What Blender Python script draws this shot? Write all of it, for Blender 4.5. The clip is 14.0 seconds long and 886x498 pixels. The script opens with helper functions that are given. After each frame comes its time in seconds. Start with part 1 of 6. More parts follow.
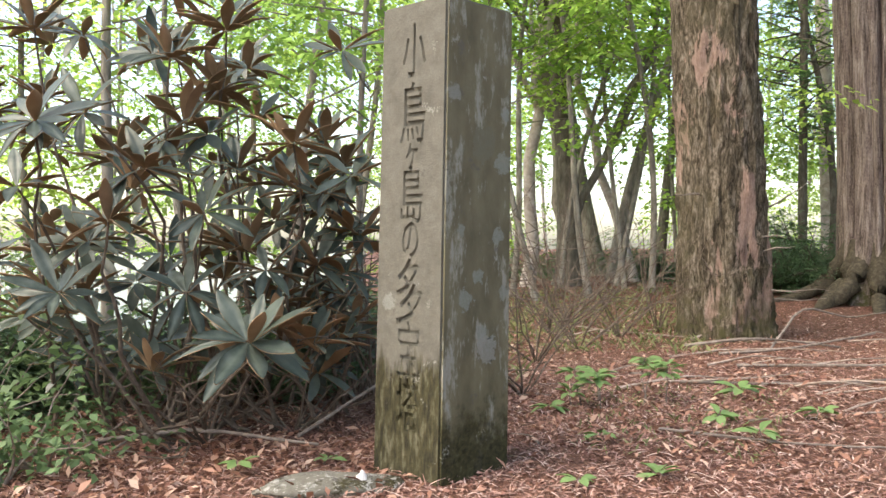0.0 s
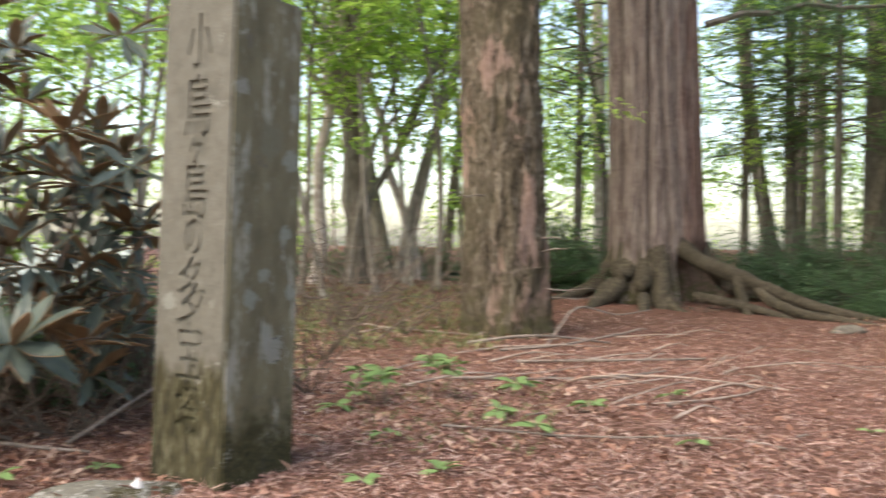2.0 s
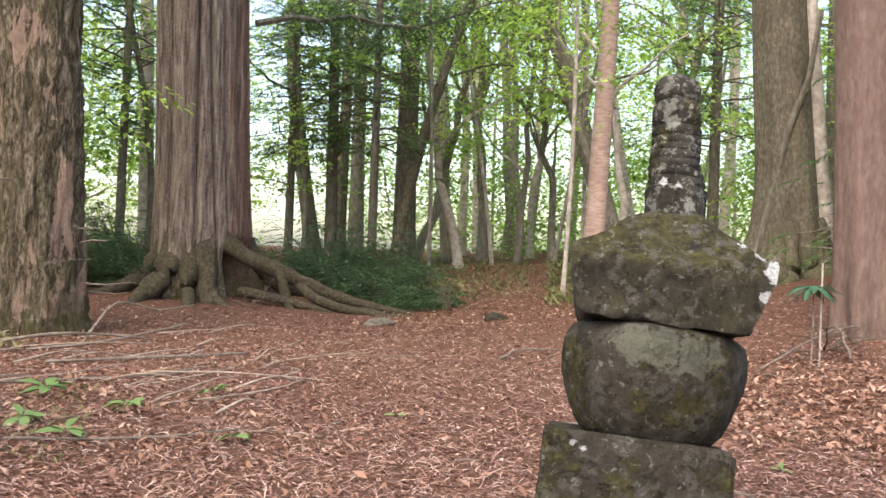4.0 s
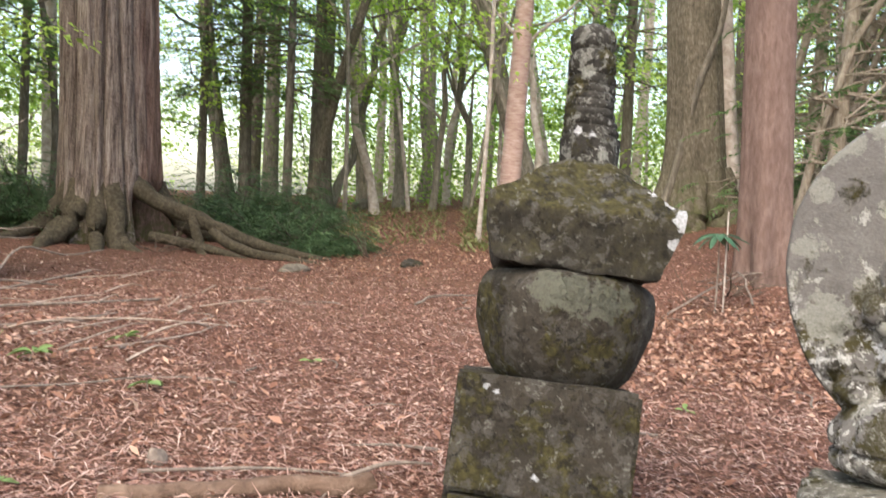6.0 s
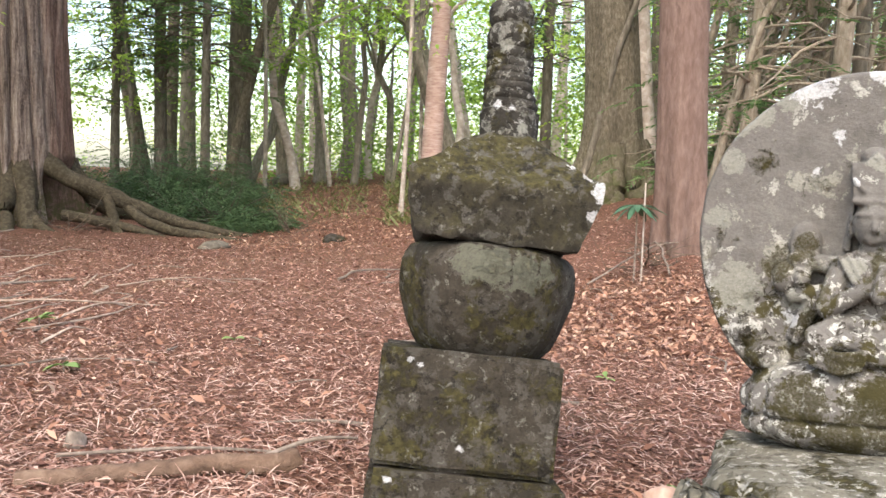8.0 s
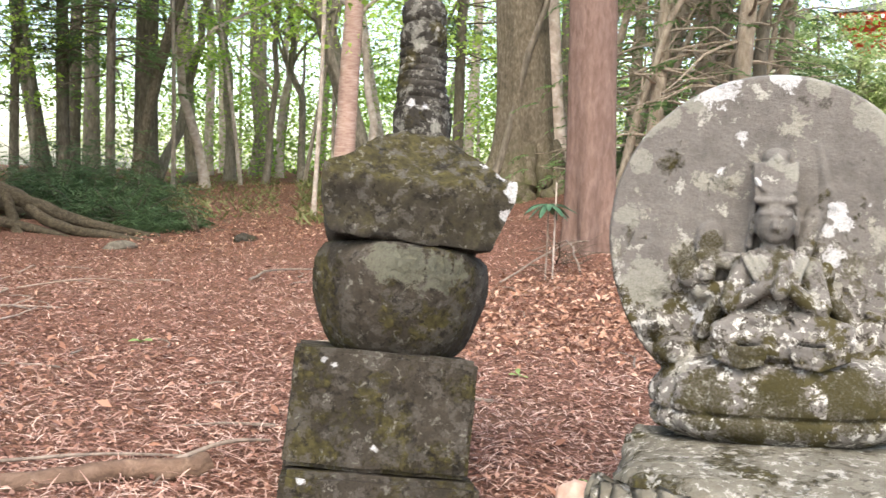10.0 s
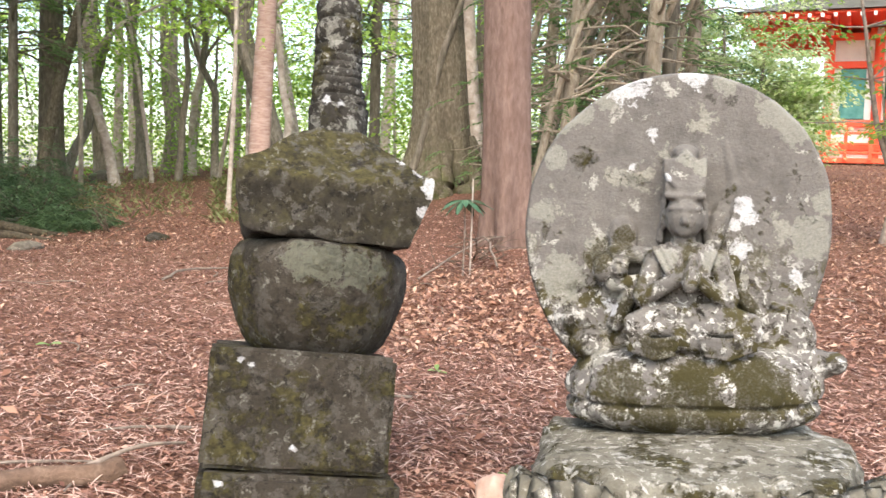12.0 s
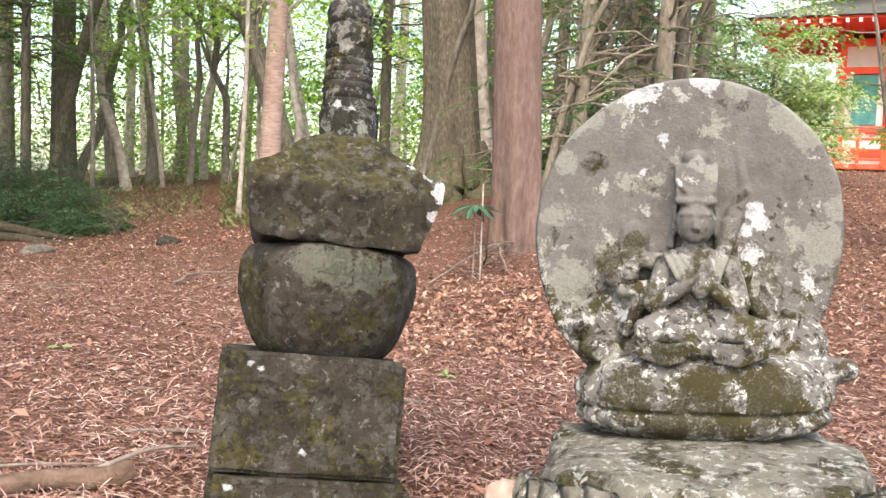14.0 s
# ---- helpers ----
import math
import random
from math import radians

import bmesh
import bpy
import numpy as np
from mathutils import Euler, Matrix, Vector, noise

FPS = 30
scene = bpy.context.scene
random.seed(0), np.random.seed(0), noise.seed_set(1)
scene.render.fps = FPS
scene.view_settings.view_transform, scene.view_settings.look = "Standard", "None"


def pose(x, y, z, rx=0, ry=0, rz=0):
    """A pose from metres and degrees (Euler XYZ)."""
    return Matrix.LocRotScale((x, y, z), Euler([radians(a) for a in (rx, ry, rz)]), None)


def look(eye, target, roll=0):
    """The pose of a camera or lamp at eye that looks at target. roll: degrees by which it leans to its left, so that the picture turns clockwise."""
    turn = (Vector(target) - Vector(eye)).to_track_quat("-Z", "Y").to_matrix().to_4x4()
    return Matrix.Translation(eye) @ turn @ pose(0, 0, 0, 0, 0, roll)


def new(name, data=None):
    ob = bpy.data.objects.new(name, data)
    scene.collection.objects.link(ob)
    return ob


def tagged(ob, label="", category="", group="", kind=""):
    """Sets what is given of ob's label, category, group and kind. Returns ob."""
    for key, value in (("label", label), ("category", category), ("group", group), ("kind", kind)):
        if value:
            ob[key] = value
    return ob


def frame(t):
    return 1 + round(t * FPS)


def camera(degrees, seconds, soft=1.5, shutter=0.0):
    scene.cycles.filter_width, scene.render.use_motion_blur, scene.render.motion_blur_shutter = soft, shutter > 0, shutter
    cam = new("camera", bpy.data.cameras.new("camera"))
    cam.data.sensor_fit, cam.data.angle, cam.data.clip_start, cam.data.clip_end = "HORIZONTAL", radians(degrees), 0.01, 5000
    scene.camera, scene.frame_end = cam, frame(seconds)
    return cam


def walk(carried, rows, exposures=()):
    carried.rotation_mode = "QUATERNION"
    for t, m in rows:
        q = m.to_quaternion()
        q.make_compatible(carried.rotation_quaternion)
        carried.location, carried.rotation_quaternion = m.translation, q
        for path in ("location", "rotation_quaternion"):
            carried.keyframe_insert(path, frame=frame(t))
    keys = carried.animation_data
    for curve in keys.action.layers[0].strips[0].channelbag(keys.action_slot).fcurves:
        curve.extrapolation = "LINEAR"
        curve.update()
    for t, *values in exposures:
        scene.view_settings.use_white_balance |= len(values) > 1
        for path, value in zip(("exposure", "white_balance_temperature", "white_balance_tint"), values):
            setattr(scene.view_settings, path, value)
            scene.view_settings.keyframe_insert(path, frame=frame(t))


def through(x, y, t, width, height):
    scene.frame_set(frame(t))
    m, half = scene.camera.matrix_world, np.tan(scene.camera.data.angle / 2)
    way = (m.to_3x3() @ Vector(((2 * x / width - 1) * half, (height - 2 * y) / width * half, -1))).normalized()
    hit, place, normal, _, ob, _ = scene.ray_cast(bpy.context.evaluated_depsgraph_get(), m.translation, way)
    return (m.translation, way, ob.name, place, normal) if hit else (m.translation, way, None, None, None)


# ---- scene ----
# camera: a hand-held turn on the spot
cam = camera(50.22, 14.0, shutter=0.5)
EYE, EXPO = 0.8, 1.95
ROWS = [
    (0, -0.0000, -0.0000, -0.0000, -0.00, -0.00, -0.00),
    (0.5, 0.0026, -0.0054, -0.0022, -0.54, 0.04, 0.13),
    (1, 0.0035, -0.0030, -0.0026, -1.09, -0.00, 0.21),
    (1.5, -0.0005, 0.0091, 0.0101, -4.72, -0.16, -0.45),
    (2, 0.0048, 0.0105, 0.0103, -12.74, -0.11, -0.86),
    (2.5, 0.0101, 0.0209, 0.0088, -22.27, 0.01, -1.31),
    (3, 0.0202, 0.0323, 0.0083, -31.63, 0.17, -1.86),
    (3.5, 0.0197, 0.0334, 0.0090, -38.31, 0.26, -1.98),
    (3.7, 0.0284, 0.0393, 0.0078, -39.03, 0.29, -2.03),
    (5.8, 0.0230, 0.0365, 0.0067, -44.55, -1.26, -2.79),
    (6, 0.0230, 0.0356, 0.0079, -44.79, -2.72, -2.69),
    (6.5, 0.0237, 0.0366, 0.0086, -45.78, -3.76, -2.52),
    (7, 0.0238, 0.0364, 0.0089, -47.12, -3.92, -2.39),
    (7.5, 0.0250, 0.0365, 0.0096, -48.43, -4.05, -2.33),
    (7.7, 0.0218, 0.0313, 0.0093, -48.88, -4.08, -2.21),
    (9.8, 0.0215, 0.0348, 0.0097, -53.98, -4.01, -2.19),
    (10, 0.0233, 0.0339, 0.0086, -54.75, -3.97, -2.21),
    (10.5, 0.0219, 0.0351, 0.0086, -56.28, -4.05, -2.30),
    (11, 0.0242, 0.0350, 0.0087, -57.29, -4.01, -2.18),
    (11.5, 0.0246, 0.0342, 0.0089, -58.32, -4.05, -2.08),
    (12, 0.0224, 0.0333, 0.0092, -59.77, -4.00, -1.93),
    (12.5, 0.0250, 0.0350, 0.0086, -60.75, -4.02, -2.05),
    (13, 0.0244, 0.0337, 0.0087, -60.48, -3.88, -2.13),
    (13.5, 0.0240, 0.0339, 0.0084, -59.40, -3.82, -2.12),
    (14, 0.0234, 0.0343, 0.0084, -59.16, -3.72, -2.10),
]
walk(cam, [(t, pose(0, 0, EYE) @ pose(x, y, z, 90 + pitch, roll, yaw)) for t, x, y, z, yaw, pitch, roll in ROWS],
     exposures=((0.0, EXPO + 0.06, 7200, 10), (1.5, EXPO, 7200, 10), (2.5, EXPO - 0.12, 7200, 10), (3.5, EXPO - 0.14, 7200, 10), (6.0, EXPO - 0.08, 7200, 10), (7.5, EXPO + 0.02, 7200, 10), (10.0, EXPO + 0.16, 7200, 10), (14.0, EXPO + 0.16, 7200, 10)))

# world and light: an overcast noon over a forest
world = bpy.data.worlds.new("overcast_sky")
scene.world = world
world.use_nodes = True
wn = world.node_tree.nodes
sky = wn.new("ShaderNodeTexSky")
sky.sky_type, sky.sun_disc = "NISHITA", False
SUN_EL, SUN_AZ = radians(52), radians(-118)
sky.sun_elevation, sky.sun_rotation = SUN_EL, SUN_AZ
sky.air_density, sky.dust_density, sky.ozone_density = 1.0, 2.5, 0.4
world.node_tree.links.new(sky.outputs["Color"], wn["Background"].inputs["Color"])
wn["Background"].inputs["Strength"].default_value = 0.15
sun_data = bpy.data.lights.new("sun", "SUN")
sun_data.energy, sun_data.angle, sun_data.color = 0.75, radians(50), (1.0, 0.96, 0.9)
sun = new("sun", sun_data)
sun.matrix_world = look((30 * math.sin(SUN_AZ) * math.cos(SUN_EL), 30 * math.cos(SUN_AZ) * math.cos(SUN_EL), 30 * math.sin(SUN_EL)), (0, 0, 0))

RNG = np.random.default_rng(7)


# ---- materials ----
class Nodes:
    """A small builder for one node material."""

    def __init__(self, name):
        self.m = bpy.data.materials.new(name)
        self.m.use_nodes = True
        self.t = self.m.node_tree
        self.b = self.t.nodes["Principled BSDF"]
        self.out = self.t.nodes["Material Output"]
        self.co = self.t.nodes.new("ShaderNodeTexCoord").outputs["Object"]

    def link(self, a, b):
        self.t.links.new(a, b)

    def scaled(self, s, co=None):
        n = self.t.nodes.new("ShaderNodeMapping")
        n.inputs["Scale"].default_value = s
        self.link(co or self.co, n.inputs["Vector"])
        return n.outputs["Vector"]

    def noise(self, scale, detail=5, stretch=None, rough=0.6, distort=0.0):
        n = self.t.nodes.new("ShaderNodeTexNoise")
        n.inputs["Scale"].default_value, n.inputs["Detail"].default_value = scale, detail
        n.inputs["Roughness"].default_value, n.inputs["Distortion"].default_value = rough, distort
        self.link(self.scaled(stretch) if stretch else self.co, n.inputs["Vector"])
        return n.outputs["Fac"]

    def voronoi(self, scale, stretch=None, feature="F1"):
        n = self.t.nodes.new("ShaderNodeTexVoronoi")
        n.feature = feature
        n.inputs["Scale"].default_value = scale
        self.link(self.scaled(stretch) if stretch else self.co, n.inputs["Vector"])
        return n.outputs["Distance"]

    def ramp(self, fac, stops):
        n = self.t.nodes.new("ShaderNodeValToRGB")
        el = n.color_ramp.elements
        while len(el) < len(stops):
            el.new(0.5)
        for e, (p, c) in zip(el, stops):
            e.position, e.color = p, (*c, 1) if len(c) == 3 else c
        self.link(fac, n.inputs["Fac"])
        return n.outputs["Color"]

    def step(self, fac, lo, hi):
        n = self.t.nodes.new("ShaderNodeMapRange")
        n.inputs["From Min"].default_value, n.inputs["From Max"].default_value = lo, hi
        self.link(fac, n.inputs["Value"])
        return n.outputs["Result"]

    def math(self, op, a, b):
        n = self.t.nodes.new("ShaderNodeMath")
        n.operation = op
        for i, v in enumerate((a, b)):
            if isinstance(v, (int, float)):
                n.inputs[i].default_value = v
            else:
                self.link(v, n.inputs[i])
        return n.outputs[0]

    def mix(self, fac, a, b):
        n = self.t.nodes.new("ShaderNodeMix")
        n.data_type = "RGBA"
        for sock, v in ((n.inputs[0], fac), (n.inputs[6], a), (n.inputs[7], b)):
            if isinstance(v, (int, float)):
                sock.default_value = v
            elif isinstance(v, tuple):
                sock.default_value = (*v, 1)
            else:
                self.link(v, sock)
        return n.outputs[2]

    def island(self):
        return self.t.nodes.new("ShaderNodeNewGeometry").outputs["Random Per Island"]

    def objrandom(self):
        return self.t.nodes.new("ShaderNodeObjectInfo").outputs["Random"]

    def axis(self, k):
        n = self.t.nodes.new("ShaderNodeSeparateXYZ")
        self.link(self.co, n.inputs[0])
        return n.outputs[k]

    def upness(self):
        n = self.t.nodes.new("ShaderNodeSeparateXYZ")
        self.link(self.t.nodes.new("ShaderNodeNewGeometry").outputs["Normal"], n.inputs[0])
        return n.outputs[2]

    def done(self, color, rough=0.85, bump=None, strength=0.5, dist=0.01, through=0.0, spec=0.3):
        if isinstance(color, tuple):
            self.b.inputs["Base Color"].default_value = (*color, 1)
        else:
            self.link(color, self.b.inputs["Base Color"])
        self.b.inputs["Roughness"].default_value = rough
        self.b.inputs["Specular IOR Level"].default_value = spec
        if bump is not None:
            n = self.t.nodes.new("ShaderNodeBump")
            n.inputs["Strength"].default_value, n.inputs["Distance"].default_value = strength, dist
            self.link(bump, n.inputs["Height"])
            self.link(n.outputs["Normal"], self.b.inputs["Normal"])
        if through:
            tr = self.t.nodes.new("ShaderNodeBsdfTranslucent")
            if isinstance(color, tuple):
                tr.inputs["Color"].default_value = (*color, 1)
            else:
                self.link(color, tr.inputs["Color"])
            mx = self.t.nodes.new("ShaderNodeMixShader")
            mx.inputs[0].default_value = through
            self.link(self.b.outputs[0], mx.inputs[1])
            self.link(tr.outputs[0], mx.inputs[2])
            self.link(mx.outputs[0], self.out.inputs["Surface"])
        return self.m


def leaf_mat(name, dark, mid, light, through=0.45, rough=0.55):
    n = Nodes(name)
    col = n.ramp(n.island(), [(0.0, dark), (0.55, mid), (1.0, light)])
    big = n.step(n.noise(0.9, 3), 0.35, 0.7)
    col = n.mix(n.math("MULTIPLY", big, 0.5), col, light)
    return n.done(col, rough, through=through)


def bark_mat(name, dark, mid, light, scale=18, stretch=(1, 1, 0.15), dist=0.02, moss=0.0, strength=0.8):
    n = Nodes(name)
    f = n.noise(scale, 7, stretch, 0.65, 0.4)
    big = n.noise(2.2, 3)
    col = n.ramp(f, [(0.3, dark), (0.5, mid), (0.7, light)])
    col = n.mix(n.math("MULTIPLY", n.step(big, 0.45, 0.7), 0.5), col, dark)
    if moss:
        low = n.step(n.math("ADD", n.axis(2), n.math("MULTIPLY", n.noise(5, 4), 0.9)), 1.1 * moss + 0.3, 0.25)
        col = n.mix(n.math("MULTIPLY", low, n.step(n.noise(9, 5), 0.4, 0.6)), col, (0.06, 0.065, 0.022))
    return n.done(col, 0.9, f, strength, dist, spec=0.15)


def stone_mat(name, dark, mid, light, lichens=(), moss=0.0, scale=14, moss_top=False, low_moss=0.0, spots=(), mottle=None, streaks=False):
    """Weathered stone; lichens: (colour, scale, threshold, softness)."""
    n = Nodes(name)
    f = n.noise(scale, 8, None, 0.68)
    fine = n.noise(160, 4)
    col = n.ramp(f, [(0.28, dark), (0.5, mid), (0.72, light)])
    col = n.mix(n.math("MULTIPLY", n.step(fine, 0.35, 0.7), 0.55), col, dark)
    hgt = n.math("ADD", f, n.math("MULTIPLY", fine, 0.25))
    if moss:
        mz = n.step(n.math("ADD", n.noise(7, 8, None, 0.65), n.math("MULTIPLY", n.math("SUBTRACT", n.noise(70, 6, None, 0.75), 0.5), 0.3)), 0.62 - 0.3 * moss, 0.69 - 0.3 * moss)
        if moss_top:
            mz = n.math("MULTIPLY", mz, n.step(n.upness(), -0.3, 0.5))
        mcol = n.ramp(n.noise(60, 4), [(0.3, (0.021, 0.018, 0.010)), (0.52, (0.041, 0.036, 0.016)), (0.72, (0.068, 0.062, 0.024))])
        col = n.mix(mz, col, mcol)
        hgt = n.math("ADD", hgt, n.math("MULTIPLY", mz, 0.4))
    if low_moss:
        edge = n.math("ADD", n.axis(2), n.math("MULTIPLY", n.noise(26, 6, (1, 1, 0.16)), -0.32))
        lm = n.step(edge, low_moss - 0.13, low_moss - 0.19)
        mcol = n.ramp(n.noise(45, 5, (1, 1, 0.3)), [(0.36, (0.016, 0.014, 0.007)), (0.52, (0.046, 0.041, 0.017)), (0.68, (0.12, 0.112, 0.072))])
        col = n.mix(n.math("MULTIPLY", lm, 0.9), col, mcol)
    if streaks:
        side = n.step(n.axis(1), -0.163, -0.166)
        brown = n.ramp(n.noise(11, 6, (1, 1, 0.4)), [(0.35, (0.088, 0.078, 0.046)), (0.65, (0.145, 0.130, 0.080))])
        col = n.mix(n.math("MULTIPLY", side, 0.9), col, brown)
        run = n.step(n.math("ADD", n.noise(11, 9, (1, 1, 0.3), 0.74), n.math("MULTIPLY", n.noise(60, 6, (1, 1, 0.35), 0.7), 0.32)), 0.70, 0.78)
        col = n.mix(n.math("MULTIPLY", side, n.math("MULTIPLY", run, 0.8)), col, (0.25, 0.245, 0.205))
    if low_moss and streaks:
        foot = n.step(n.math("ADD", n.axis(2), n.math("MULTIPLY", n.math("SUBTRACT", n.noise(12, 7, None, 0.7), 0.5), 0.45)), 0.27, 0.16)
        col = n.mix(n.math("MULTIPLY", side, n.math("MULTIPLY", foot, 0.92)), col, n.ramp(n.noise(50, 6, None, 0.7), [(0.35, (0.014, 0.013, 0.007)), (0.6, (0.05, 0.046, 0.02)), (0.75, (0.10, 0.095, 0.06))]))
    for c, s, lo, hi in lichens:
        patch = n.step(n.math("ADD", n.noise(s, 8, None, 0.62, 0.3), n.math("MULTIPLY", n.math("SUBTRACT", n.noise(s * 11, 6, None, 0.75), 0.5), 0.34)), lo + 0.012, lo + 0.04)
        col = n.mix(n.math("MULTIPLY", patch, n.step(fine, 0.15, 0.62)), col, c)
    if mottle:
        where = n.step(n.math("ADD", n.axis(2), n.math("MULTIPLY", n.math("SUBTRACT", n.noise(6, 4), 0.5), 0.5)), mottle[1], mottle[0])
        for c, s, lo, hi in (((0.36, 0.36, 0.335), 42, 0.53, 0.60), ((0.035, 0.031, 0.025), 40, 0.54, 0.62), ((0.05, 0.044, 0.02), 15, 0.52, 0.60)):
            col = n.mix(n.math("MULTIPLY", where, n.step(n.noise(s, 9, None, 0.74, 0.4), lo + 0.01, lo + 0.04)), col, c)
    if spots:
        ragged, grain = n.noise(34, 9, None, 0.74), n.noise(190, 4, None, 0.7)
    for px, py, pz, r, c in spots:
        d = n.t.nodes.new("ShaderNodeVectorMath")
        d.operation = "DISTANCE"
        n.link(n.co, d.inputs[0])
        d.inputs[1].default_value = (px, py, pz)
        e = n.math("ADD", d.outputs["Value"], n.math("MULTIPLY", n.math("SUBTRACT", ragged, 0.5), 0.02 + r * 2.4))
        e = n.math("ADD", e, n.math("MULTIPLY", n.math("SUBTRACT", grain, 0.5), 0.016))
        col = n.mix(n.math("MULTIPLY", n.step(e, r + 0.0015, r - 0.0015), n.step(grain, 0.1, 0.62)), col, c)
    return n.done(col, 0.92, hgt, 0.9, 0.009, spec=0.12)


VERDI = (0.18, 0.188, 0.16)
PALE, WHITE, SAGE, MOSS = (0.20, 0.20, 0.175), (0.42, 0.43, 0.44), (0.085, 0.087, 0.066), (0.034, 0.030, 0.013)
STONE_PILLAR = stone_mat("weathered_andesite", (0.092, 0.087, 0.070), (0.132, 0.124, 0.100), (0.165, 0.156, 0.128),
                         [((0.245, 0.24, 0.205), 9, 0.66, 0.74), ((0.095, 0.088, 0.07), 14, 0.64, 0.74)], low_moss=0.40, streaks=True,
                         spots=[(0.12, -0.17, 1.12, 0.037, VERDI), (-0.06, -0.17, 0.64, 0.034, VERDI), (0.0, -0.17, 0.72, 0.025, VERDI), (0.10, -0.17, 0.86, 0.031, VERDI), (0.13, -0.17, 0.66, 0.025, VERDI), (-0.09, -0.17, 0.88, 0.019, VERDI), (0.02, -0.17, 0.52, 0.028, VERDI), (0.13, -0.17, 1.3, 0.022, VERDI), 
                                (0.05, -0.17, 0.46, 0.05, PALE), (-0.13, -0.17, 1.35, 0.03, PALE), (0.02, -0.17, 1.18, 0.06, (0.12, 0.115, 0.08)), (-0.17, 0.1, 0.62, 0.03, PALE)])
STONE_DARK = stone_mat("mossy_dark_stone", (0.019, 0.0165, 0.013), (0.042, 0.036, 0.028), (0.078, 0.069, 0.055),
                       [((0.062, 0.057, 0.049), 22, 0.51, 0.60), ((0.12, 0.116, 0.10), 40, 0.60, 0.66), ((0.015, 0.013, 0.011), 34, 0.57, 0.66), ((0.60, 0.60, 0.58), 6.2, 0.745, 0.755)], moss=0.40,
                       spots=[(-0.15, -0.215, 0.362, 0.006, WHITE), (-0.125, -0.215, 0.352, 0.008, WHITE), (-0.01, -0.22, 0.165, 0.008, WHITE), (-0.19, -0.24, 0.085, 0.010, WHITE),
                              (0.0, -0.21, 0.60, 0.055, SAGE), (0.065, -0.20, 0.59, 0.05, SAGE), (-0.06, -0.20, 0.61, 0.045, SAGE), (0.11, -0.17, 0.60, 0.035, SAGE), (0.0, -0.2, 0.635, 0.005, WHITE),
                              (-0.035, -0.065, 1.03, 0.007, WHITE), (0.0, -0.075, 1.022, 0.007, WHITE)])
STONE_FINIAL = stone_mat("lichened_dark_stone", (0.016, 0.015, 0.0125), (0.037, 0.034, 0.029), (0.075, 0.07, 0.061),
                         [((0.15, 0.148, 0.13), 30, 0.535, 0.60), ((0.27, 0.268, 0.25), 48, 0.60, 0.66), ((0.015, 0.013, 0.011), 34, 0.57, 0.66)], moss=0.35,
                         spots=[(-0.035, -0.065, 1.03, 0.012, WHITE), (0.0, -0.075, 1.022, 0.01, WHITE), (0.03, -0.06, 0.97, 0.016, PALE), (-0.02, -0.06, 1.19, 0.02, PALE)])
STONE_ROOF = stone_mat("mossy_roof_stone", (0.016, 0.0145, 0.012), (0.035, 0.0315, 0.026), (0.066, 0.06, 0.051),
                       [((0.07, 0.066, 0.057), 26, 0.53, 0.62), ((0.13, 0.126, 0.11), 44, 0.60, 0.67), ((0.015, 0.013, 0.011), 34, 0.57, 0.66)], moss=0.85, moss_top=True,
                       spots=[(0.235, -0.215, 0.81, 0.026, WHITE), (0.21, -0.19, 0.84, 0.022, WHITE), (0.165, -0.15, 0.865, 0.015, WHITE), (0.13, -0.11, 0.885, 0.010, WHITE), (-0.14, -0.10, 0.885, 0.014, WHITE), (0.215, -0.215, 0.75, 0.012, WHITE), (-0.19, -0.16, 0.83, 0.02, WHITE)])
